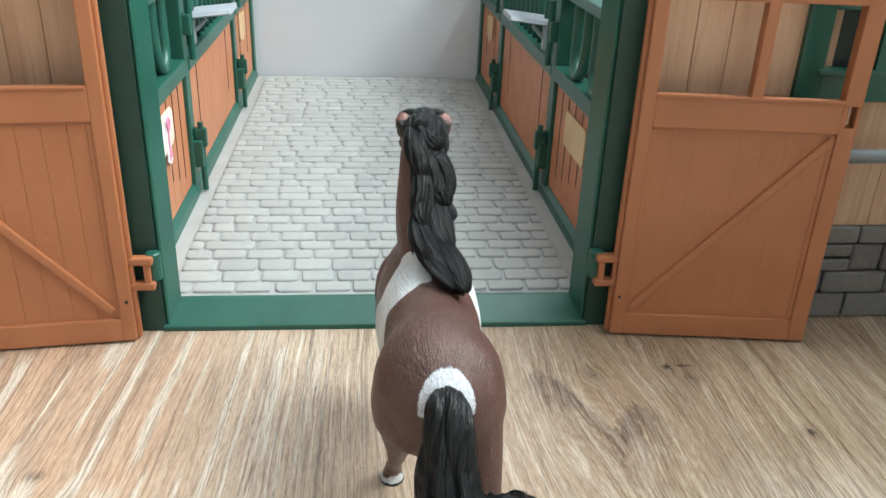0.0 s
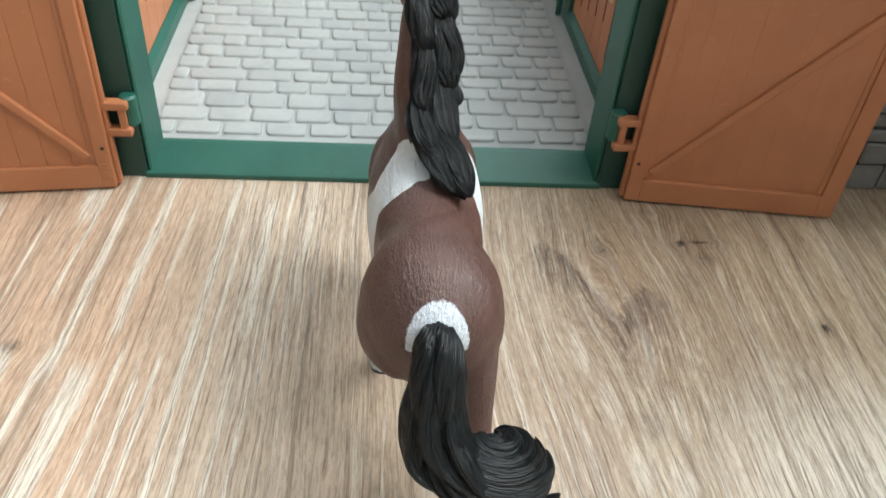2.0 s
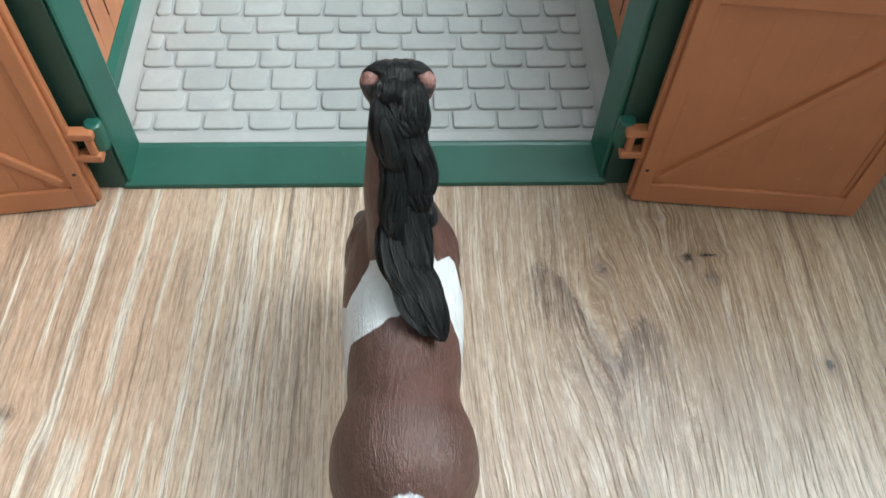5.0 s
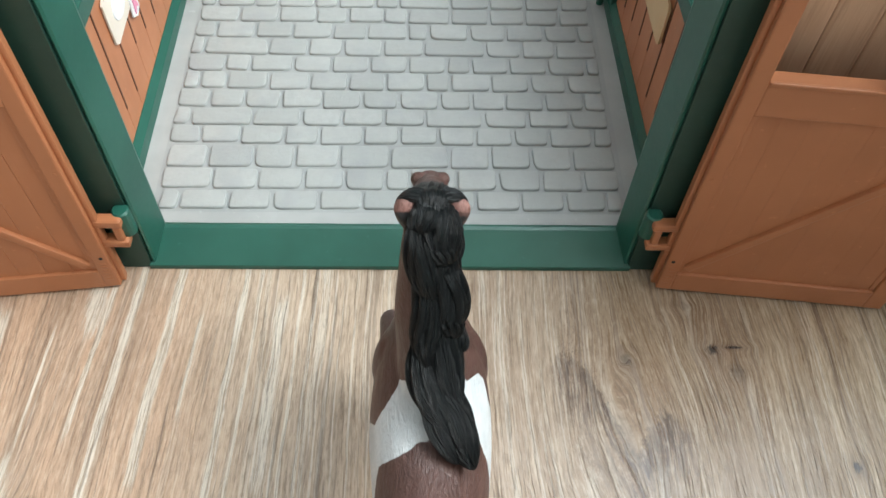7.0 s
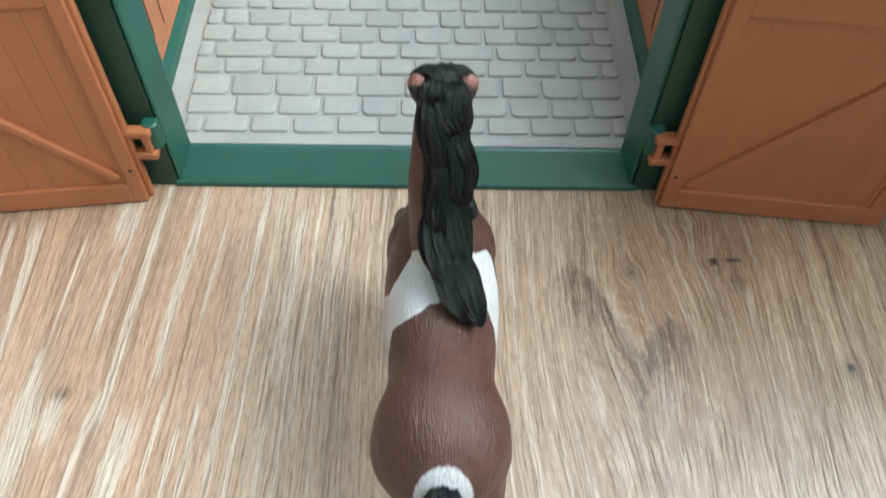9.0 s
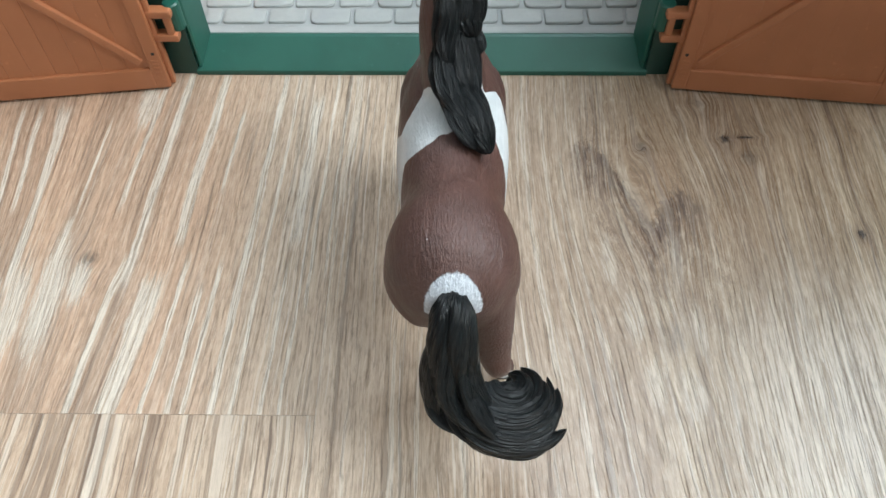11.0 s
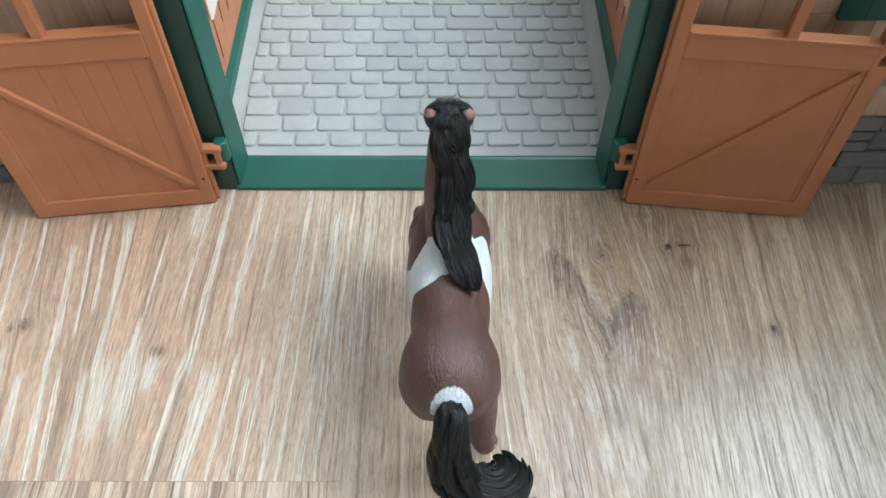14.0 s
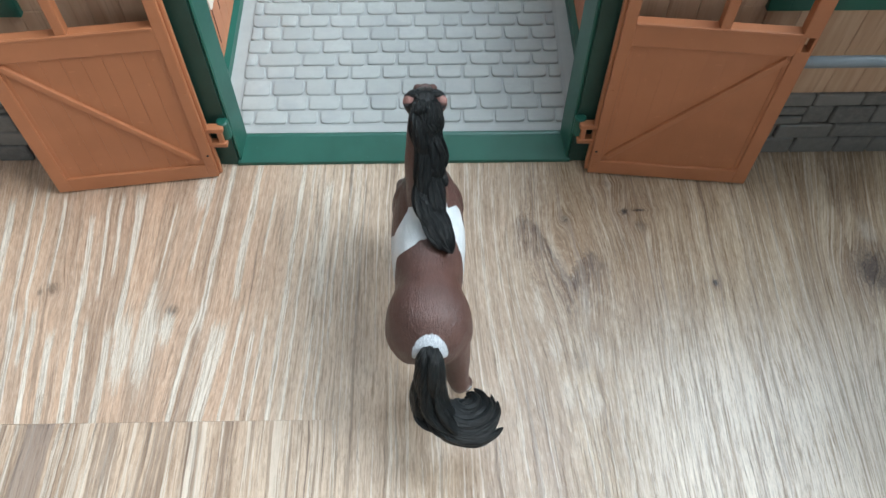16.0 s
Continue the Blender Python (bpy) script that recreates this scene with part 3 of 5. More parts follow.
for side in (-1, 1):
    post = bmesh.new()
    outline = [(side * 8.04, -0.02), (side * 7.98, 0.04), (side * 7.74, 1.12), (side * 7.78, 1.25), (side * 10.4, 1.25), (side * 10.4, 1.0), (side * 9.0, 0.95), (side * 8.30, 0.90), (side * 8.12, 0.02)]
    add_prism(post, outline, 2, 0.0, POST_TOP)
    part("door_post", post, GREEN, stable, "dark green door post")
    part("door_jamb", box((min(side * 8.14, side * 9.45), -0.06, 0.0), (max(side * 8.14, side * 9.45), 0.94, POST_TOP), 0.03), JAMB_SHADE, stable, "deep green jamb beside the door post, darkened for the door's shade")


def front_wall(side):
    """The tan boarded wall with its stone plinth, window and rail, beside the doorway."""
    holder = part("front_wall", box((min(side * 9.6, side * 27), 0.95, 0.0), (max(side * 9.6, side * 27), 1.25, 4.2)), HOLE, stable, "tan boarded front wall on a grey stone plinth")
    # vertical boards, cut out round the window
    x, k = 9.62, 0
    while x < 26.9:
        w = (1.42, 1.28, 1.5, 1.36)[k % 4]
        a, b = sorted((side * x, side * (x + w - 0.012)))
        spans = [(4.1, POST_TOP)]
        if x + w > 15.1 and x < 24.0:
            spans = [(4.1, 9.25), (13.3, POST_TOP)]
        if x < 15.1 < x + w:
            c, d = sorted((side * x, side * 15.05))
            part("board", box((c, 0.50, 9.26), (d, 1.0, 13.29), 0.05), TAN, holder)
        for z0, z1 in spans:
            part("board", box((a, 0.50, z0), (b, 1.0, z1), 0.05), TAN, holder)
        x, k = x + w, k + 1
    # rubble plinth in uneven courses
    rng = random.Random(5 + side)
    z = 0.02
    for course, high in enumerate((1.15, 1.0, 1.2, 0.8)):
        x = 9.65 + 0.4 * (course % 2)
        while x < 26.8:
            w = rng.uniform(1.3, 3.4)
            cuts = [(z, z + high)] if rng.random() > 0.35 else [(z, z + high * 0.48), (z + high * 0.52, z + high)]
            for z0, z1 in cuts:
                a, b = sorted((side * x, side * min(x + w - 0.07, 27)))
                part("stone", box((a, 0.36 - rng.uniform(0, 0.12), z0), (b, 1.0, z1 - 0.07), 0.07, 1), RUBBLE, holder)
            x += w
        z += high
    frame_ = bmesh.new()
    for lo, hi in (((15.0, 9.15), (15.94, 13.5)), ((22.8, 9.15), (24.2, 13.5)), ((15.9, 9.15), (22.9, 10.3)), ((15.9, 12.42), (22.9, 13.5)), ((17.9, 10.2), (18.8, 12.5))):
        a, b = sorted((side * lo[0], side * hi[0]))
        add_box(frame_, (a, 0.25, lo[1]), (b, 1.1, hi[1]), 0.06)
    part("window_frame", frame_, GREEN, stable, "dark green window frame")
    part("shutter", box((min(side * 15.8, side * 16.62), 0.95, 10.1), (max(side * 15.8, side * 16.62), 1.2, 12.6), 0.04), TAN, stable, "tan shutter behind the window")
    # the dark sheet stands for the shade behind the rest of the window
    part("shutter", box((min(side * 16.62, side * 22.9), 1.0, 10.1), (max(side * 16.62, side * 22.9), 1.2, 12.6), 0.04), DEEP, stable, "black-green sheet that stands for the dark window opening")
    ledge = part("window_ledge", box((min(side * 15.7, side * 23), 0.12, 10.12), (max(side * 15.7, side * 23), 0.6, 10.34), 0.05), GREEN, stable)
    rail = bmesh.new()
    add_tube(rail, [(side * 14.5, -0.9, 7.45), (side * 27, -0.9, 7.45)], [0.26, 0.26], 14)
    for x in (14.9, 26.5):
        add_tube(rail, [(side * x, -0.9, 7.45), (side * x, 0.55, 7.45)], [0.16, 0.16], 10)
    part("tether_rail", rail, STEEL, stable, "grey-blue round rail", smooth=True)


for side in (-1, 1):
    front_wall(side)


def barn_door(side, hinge, end, name_label):
    """One leaf, built with u along it from the hinge; returns its part."""
    W, T, TOP = 7.6, 0.5, 13.7
    body = bmesh.new()
    # hinge stile with the door's thin outer lip
    add_box(body, (0.0, -T, 0.0), (0.5, 0.0, TOP), 0.055)
    bars = [("stile", (6.95, 0.0), (W, 8.62)), ("stile", (6.95, 9.36), (W, TOP)), ("slot_edge", (6.95, 8.60), (7.16, 9.38)), ("slot_edge", (7.46, 8.60), (W, 9.38)),
            ("bottom_rail", (0.48, 0.0), (6.97, 0.92)), ("middle_rail", (0.48, 8.36), (6.97, 9.52)), ("top_rail", (0.48, 12.72), (6.97, TOP)), ("mullion", (3.72, 9.45), (4.14, 12.8))]
    a = Vector(hinge) * CM
    d = Vector((end[0] - hinge[0], end[1] - hinge[1], 0)).normalized()
    out = Vector((d.y, -d.x, 0)) if side > 0 else Vector((-d.y, d.x, 0))
    m = Matrix(((d.x, -out.x, 0, a.x), (d.y, -out.y, 0, a.y), (0, 0, 1, 0.10 * CM), (0, 0, 0, 1)))
    leaf = part("barn_door", body, ORANGE, stable, name_label, m=m)
    for what, lo, hi in bars:
        proud = 0.004 if what in ("stile", "slot_edge") else 0.0
        part(what, box((lo[0], -T - proud, lo[1]), (hi[0], proud, hi[1]), 0.055), ORANGE, leaf)
    part("hinge_lip", box((-0.16, -0.32, 0.02), (0.02, -0.02, TOP - 0.05), 0.06), ORANGE, leaf)
    part("window_bead", box((0.50, -T - 0.06, 9.45), (6.95, -T + 0.05, 9.58), 0.04), ORANGE, leaf)
    # boards of the lower panel
    n = 8
    w = (6.95 - 0.48) / n
    for k in range(n):
        lo, hi = 0.47 + k * w, 0.47 + (k + 1) * w
        part("board", box((lo + 0.0004, -0.38, 0.85), (hi - 0.0004, -0.10, 8.42), 0.020 if side < 0 else 0.005, 1), ORANGE, leaf)
    for lo, hi in (((0.50, 0.95), (0.68, 8.3)), ((6.78, 0.95), (6.96, 8.3))):
        part("panel_moulding", box((lo[0], -0.42, lo[1]), (hi[0], -0.2, hi[1]), 0.03), ORANGE, leaf)
    # diagonal brace from the foot of the hinge stile to the head of the other
    p, q = Vector((0.72, 0, 1.25)), Vector((6.85, 0, 8.15))
    length = (q - p).length
    ang = math.atan2(q.z - p.z, q.x - p.x)
    brace = bmesh.new()
    add_box(brace, (0, -0.12, -0.15), (length, 0.12, 0.15), 0.05)
    part("brace", brace, ORANGE, leaf, m=Matrix.Translation((p.x * CM, -0.41 * CM, p.z * CM)) @ Matrix.Rotation(-ang, 4, "Y"))
    marks = bmesh.new()
    for k in range(6):
        add_box(marks, (0.13, -T - 0.018, 0.42 + 0.17 * k), (0.36, -T + 0.02, 0.50 + 0.17 * k), 0.015)
    part("embossed_marks", marks, ORANGE, leaf, "small raised moulding marks")
    for z in (1.62, 5.75):
        pin = bmesh.new()
        add_tube(pin, [(0.20, -T - 0.02, z), (0.20, -T + 0.05, z)], [0.06, 0.075], 10)
        part("rivet", pin, HOLE if z < 2 else ORANGE, leaf)
    return leaf


for side, hinge, end in ((1, (9.02, -0.38), (16.45, -1.18)), (-1, (-9.06, -0.38), (-16.55, -1.27))):
    barn_door(side, hinge, end, "orange-brown boarded stable door standing open")
    clip = bmesh.new()
    x = side
    for z in (1.95, 2.95):
        add_box(clip, (min(x * 8.18, x * 9.15), -0.72, z + 0.12), (max(x * 8.18, x * 9.15), -0.32, z + 0.42), 0.08)
    add_box(clip, (min(x * 8.30, x * 8.54), -0.66, 2.12), (max(x * 8.30, x * 8.54), -0.38, 3.22), 0.06)
    part("hinge_clip", clip, ORANGE, stable, "orange-brown snap hinge")
    knob = bmesh.new()
    add_tube(knob, [(x * 8.26, -0.22, 2.30), (x * 8.26, -0.22, 2.36), (x * 8.26, -0.22, 3.36), (x * 8.26, -0.22, 3.42)], [0.22, 0.28, 0.28, 0.22], 16)
    add_box(knob, (min(x * 8.10, x * 8.44), -0.20, 2.40), (max(x * 8.10, x * 8.44), 0.40, 3.30), 0.06)
    part("hinge_pin", knob, GREEN, stable, "green hinge pin")


def stall_front(side):
    """The low boarded partition with bars above it, along one side of the aisle."""
    X = IN_X
    def bx(x0, x1, y0, y1, z0, z1, bevel=0.05):
        return box((min(side * x0, side * x1), y0, z0), (max(side * x0, side * x1), y1, z1), bevel)
    kerb = bmesh.new()
    prof = [(side * (X - 0.02), 0.4), (side * (X + 0.04), 0.85), (side * (X + 0.28), 1.08), (side * (X + 0.9), 1.08), (side * (X + 0.9), 0.0), (side * (X - 0.02), 0.0)]
    add_prism(kerb, prof, 1, 1.26, BACK)
    part("stall_kerb", kerb, GREEN, stable, "green kerb rail under the stall")
    bays = [(1.3, 12.9), (14.0, 28.9), (30.2, 38.9)]
    for y in (13.1, 29.2, 38.9):
        post = bmesh.new()
        add_box(post, (min(side * (X + 0.1), side * (X + 0.95)), y - 0.15, 0.3), (max(side * (X + 0.1), side * (X + 0.95)), y + 0.85, STALL_TOP), 0.08)
        part("stall_post", post, GREEN, stable, "green stall post")
        if y < 38:
            latch = bmesh.new()
            add_box(latch, (min(side * (X - 0.35), side * (X + 0.2)), y + 0.0, 1.9), (max(side * (X - 0.35), side * (X + 0.2)), y + 0.9, 3.3), 0.1)
            add_box(latch, (min(side * (X - 0.55), side * (X + 0.1)), y + 0.25, 2.9), (max(side * (X - 0.55), side * (X + 0.1)), y + 0.65, 3.9), 0.1)
            add_tube(latch, [(side * (X - 0.25), y + 0.45, 0.55), (side * (X - 0.25), y + 0.45, 4.2)], [0.15, 0.15], 10)
            part("gate_hinge", latch, GREEN, stable, "green gate hinge")
            cap = bmesh.new()
            add_box(cap, (min(side * (X - 0.3), side * (X + 0.2)), y + 0.0, 8.6), (max(side * (X - 0.3), side * (X + 0.2)), y + 0.8, 9.6), 0.1)
            add_tube(cap, [(side * (X - 0.2), y + 0.4, 7.4), (side * (X - 0.2), y + 0.4, 10.6)], [0.16, 0.16], 10)
            part("gate_latch", cap, GREEN, stable, "green gate latch")
    for bay, (y0, y1) in enumerate(bays):
        panel = part("stall_panel", bx(X + 0.42, X + 0.70, y0, y1, 1.0, 6.9, 0.0), PANEL, stable, "orange-brown boarded stall panel")
        n = max(3, round((y1 - y0) / 1.25))
        w = (y1 - y0) / n
        for k in range(n):
            part("board", bx(X + 0.30, X + 0.5, y0 + k * w + 0.004, y0 + (k + 1) * w - 0.004, 1.09, 6.85, 0.02), PANEL, panel)
        for k in range(1, n) if bay == 0 else (2, n - 2):
            y = y0 + k * w
            low = 1.9 + 1.1 * ((k * 3) % 4) / 3
            part("groove", bx(X + 0.27, X + 0.4, y - 0.045, y + 0.045, low, 6.5, 0.015), plastic_groove, panel)
        part("top_rail", bx(X + 0.05, X + 1.05, y0 - 0.2, y1 + 0.2, 6.75, 7.5, 0.07), GREEN, stable, "green top rail of the stall")
    # bent bar loops over the first bay, straight bars over the others
    y = 2.6
    while y < 11.6:
        loop = bmesh.new()
        pts = [(side * (X + 0.55), y, STALL_TOP - 0.2), (side * (X + 0.55), y, 9.4), (side * (X + 0.5), y + 0.15, 8.2), (side * (X + 0.45), y + 0.85, 7.62), (side * (X + 0.5), y + 1.6, 8.2), (side * (X + 0.55), y + 1.75, 9.4), (side * (X + 0.55), y + 1.75, STALL_TOP - 0.2)]
        path = smooth_path(pts, 5)
        add_tube(loop, path, [0.27] * len(path), 10, up=(0.3 * side, 0.2, 0.1))
        part("bar_loop", loop, GREEN, stable, "green bent bar loop", smooth=True)
        y += 3.3
    for y0, y1 in bays[1:]:
        y = y0 + 0.9
        while y < y1 - 0.4:
            bar = bmesh.new()
            add_tube(bar, [(side * (X + 0.55), y, 7.4), (side * (X + 0.55), y, STALL_TOP - 0.2)], [0.2, 0.2], 10)
            part("bar", bar, GREEN, stable, smooth=True)
            y += 1.35
    part("head_rail", bx(X + 0.1, X + 0.95, 1.3, BACK, STALL_TOP - 0.5, STALL_TOP, 0.06), GREEN, stable, "green head rail")
    # outer shell of the stalls, open above; its black stands for shade inside
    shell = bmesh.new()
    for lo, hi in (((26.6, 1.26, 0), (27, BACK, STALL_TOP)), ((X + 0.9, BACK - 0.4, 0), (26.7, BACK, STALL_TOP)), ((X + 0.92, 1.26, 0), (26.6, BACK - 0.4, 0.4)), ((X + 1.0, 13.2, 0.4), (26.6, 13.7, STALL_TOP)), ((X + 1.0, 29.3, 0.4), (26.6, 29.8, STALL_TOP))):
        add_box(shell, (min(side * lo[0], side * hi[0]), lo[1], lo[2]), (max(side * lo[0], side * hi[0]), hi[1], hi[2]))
    part("stall_shell", shell, HOLE, stable, "outer wall of the stalls, blackened for the shade inside")


plastic_groove = plastic("groove_brown_plastic", (0.10, 0.035, 0.018), (0.14, 0.05, 0.025), 0.55, (700, 700, 60))
SKEW = -0.0118  # the stalls on the right stand a little askew and narrow the aisle towards its end
for side in (-1, 1):
    before = set(bpy.data.objects)
    stall_front(side)
    if side > 0:
        lean = Matrix(((1, SKEW, 0, -SKEW * 1.3 * CM), (0, 1, 0, 0), (0, 0, 1, 0), (0, 0, 0, 1)))
        for ob in set(bpy.data.objects) - before:
            ob.data.transform(lean)


def saddle_rack(side, y):
    """A pale arm that juts from the stall's top rail over the aisle, with a lipped top."""
    root = thing("saddle_rack", "pale grey plastic saddle rack hooked on the stall rail", "saddle rack", group="saddle racks", at=(side * (IN_X + 0.3) + (SKEW * y if side > 0 else 0), y, 7.5))
    bm = bmesh.new()
    lo, hi = sorted((side * 0.5, side * -2.2))
    add_prism(bm, [(-1.4, 1.42), (-1.25, 1.58), (1.25, 1.58), (1.4, 1.42), (1.15, 1.32), (-1.15, 1.32)], 0, lo, hi)
    part("arm", bm, PALE, root, m=Matrix.Rotation(radians(7 * side), 4, "Y"))
    part("upright", box((min(-0.1 * side, side * 0.3), -1.1, 0.0), (max(-0.1 * side, side * 0.3), -0.5, 1.4), 0.1), PALE, root)
    brace = bmesh.new()
    add_tube(brace, [(side * 0.1, -0.8, 0.5), (side * -0.7, -0.8, 1.3)], [0.12, 0.12], 10)
    part("strut", brace, PALE, root)
    return root


for side in (-1, 1):
    saddle_rack(side, 17.6)
    saddle_rack(side, 33.2)

# signs on the first stall panels
for side, y in ((-1, 33.6), (1, 34.6)):
    tag = thing("name_board", "small sand-yellow name board on the stall panel", "sign", at=(side * (IN_X + 0.24) + (SKEW * y if side > 0 else 0), y, 5.4))
    bm = bmesh.new()
    lo, hi = sorted((side * -0.07, side * 0.02))
    add_prism(bm, [(-1.3, 1.1), (1.2, 0.9), (1.3, -0.6), (0.2, -1.0), (-1.2, -0.7)], 0, lo, hi)
    part("plate", bm, SIGN, tag)

board = thing("name_board", "sand-yellow notched name board on the stall panel", "sign", at=(IN_X + 0.24 + SKEW * 8.4, 8.4, 5.1))
bm = bmesh.new()
add_prism(bm, [(-1.9, 0.72), (-1.75, 0.86), (1.75, 0.86), (1.95, 0.70), (1.95, -0.74), (1.78, -0.86), (-1.72, -0.86), (-1.9, -0.72)], 0, -0.07, 0.02)
part("plate", bm, SIGN, board)

card = thing("rosette_card", "cream card with white oval and pink and white award ribbon", "sign", at=(-IN_X - 0.24, 7.8, 5.15))
bm = bmesh.new()
add_prism(bm, [(-1.85, 0.9), (-1.65, 1.02), (1.6, 0.98), (1.9, 0.75), (1.85, -0.5), (1.55, -0.7), (-1.55, -0.88), (-1.8, -0.7)], 0, -0.02, 0.05)
part("card", bm, CREAM, card)
bm = bmesh.new()
add_tube(bm, [(0.05, -0.6, 0.1), (0.085, -0.6, 0.1)], [0.62, 0.6], 24, flat=(1.1, 0.85))
part("oval", bm, WHITE, card, "white oval badge")
bm = bmesh.new()
add_prism(bm, [(0.22, 0.75), (0.85, 0.8), (0.78, -0.3), (1.0, -1.25), (0.6, -1.42), (0.15, -1.15), (0.3, -0.3)], 0, 0.05, 0.10)
part("backing", bm, WHITE, card, "white ribbon backing")
bm = bmesh.new()
add_prism(bm, [(0.46, 0.3), (0.62, 0.3), (0.62, -0.5), (0.84, -1.15), (0.62, -1.02), (0.42, -1.2), (0.44, -0.5)], 0, 0.10, 0.14)
path = smooth_path([(0.12, 0.5, 0.2), (0.14, 0.32, 0.55), (0.14, 0.55, 0.75), (0.14, 0.76, 0.5), (0.12, 0.58, 0.2)], 5)
add_tube(bm, path, [0.07] * len(path), 8)
part("ribbon", bm, PINK, card, "pink satin ribbon")

# ---- the toy horse ----


def horse_material():
    """Painted vinyl: chestnut brown with white patches, from the painted masks on the mesh."""
    n = Nodes("painted_horse_coat")
    p = n.coord()
    white = n.attribute("white")
    black = n.attribute("black")
    pink = n.attribute("pink")
    hair = n.noise(n.scaled(p, (1500, 520, 1100)), 1.0, 3, 0.6, 0.8)
    wash = n.noise(p, 130, 3)
    wobble = n.math("MULTIPLY", n.math("SUBTRACT", n.noise(p, 900, 3, 0.6), 0.5), 0.09)
    colour = n.mix(n.remap(wash, 0.3, 0.7), (0.066, 0.0308, 0.0238), (0.098, 0.0462, 0.0360))
    colour = n.mix(n.remap(hair, 0.45, 0.72, 0.0, 0.36), colour, (0.165, 0.088, 0.070))
    stroke = n.noise(n.scaled(p, (1900, 330, 900), (3, 1, 2)), 1.0, 3, 0.65, 0.5)
    colour = n.mix(n.remap(stroke, 0.60, 0.72, 0.0, 0.30), colour, (0.24, 0.140, 0.115))
    dusty = n.remap(n.noise(p, 55, 2), 0.45, 0.7, 0.0, 0.30)
    colour = n.mix(dusty, colour, (0.088, 0.052, 0.046))
    colour = n.mix(n.remap(n.math("ADD", pink, wobble), -0.02, 0.04), colour, n.mix(n.remap(hair, 0.35, 0.65), (0.16, 0.070, 0.055), (0.27, 0.135, 0.112)))
    pale = n.mix(n.remap(wash, 0.35, 0.7), (0.56, 0.59, 0.595), (0.68, 0.70, 0.70))
    behind = n.remap(n.split(p)[1], -0.123, -0.126)
    pale = n.mix(behind, pale, n.mix(n.remap(hair, 0.4, 0.65), (0.46, 0.49, 0.53), (0.66, 0.69, 0.72)))
    colour = n.mix(n.remap(n.math("ADD", white, wobble), -0.02, 0.02), colour, pale)
    colour = n.mix(n.remap(n.math("ADD", black, wobble), -0.02, 0.03), colour, (0.012, 0.012, 0.013))
    return n.done(colour, n.remap(wash, 0.3, 0.7, 0.36, 0.48), n.math("ADD", n.math("MULTIPLY_ADD", stroke, 0.7, hair), n.math("MULTIPLY", wash, 0.5)), 0.00034, gloss=0.5)


def hair_material():
    n = Nodes("black_moulded_hair")
    p = n.coord()
    wash = n.noise(p, 300, 3)
    around = n.attribute("around")
    along = n.attribute("along")
    line = n.noise(n.join(n.math("MULTIPLY", around, 4.5), along), 1.0, 3, 0.6)
    colour = n.mix(n.remap(wash, 0.35, 0.7), (0.0013, 0.0022, 0.0025), (0.0034, 0.0050, 0.0055))
    # brighter blue-green strand lines put part of the hair's sheen into its colour
    colour = n.mix(n.remap(line, 0.52, 0.72, 0.0, 0.7), colour, (0.0062, 0.0128, 0.0124))
    return n.done(colour, n.remap(wash, 0.3, 0.7, 0.30, 0.42), line, 0.0011, gloss=0.34)


def blob(bm, path, sides=20, caps=True):
    """Rows of x, y, z, half-width across, half-height: an oval tube with closed, rounded ends."""
    pts = smooth_path(path, 5)
    add_tube(bm, [p[:3] for p in pts], [1.0] * len(pts), sides, flat=[(float(p[3]), float(p[4])) for p in pts], caps=caps)


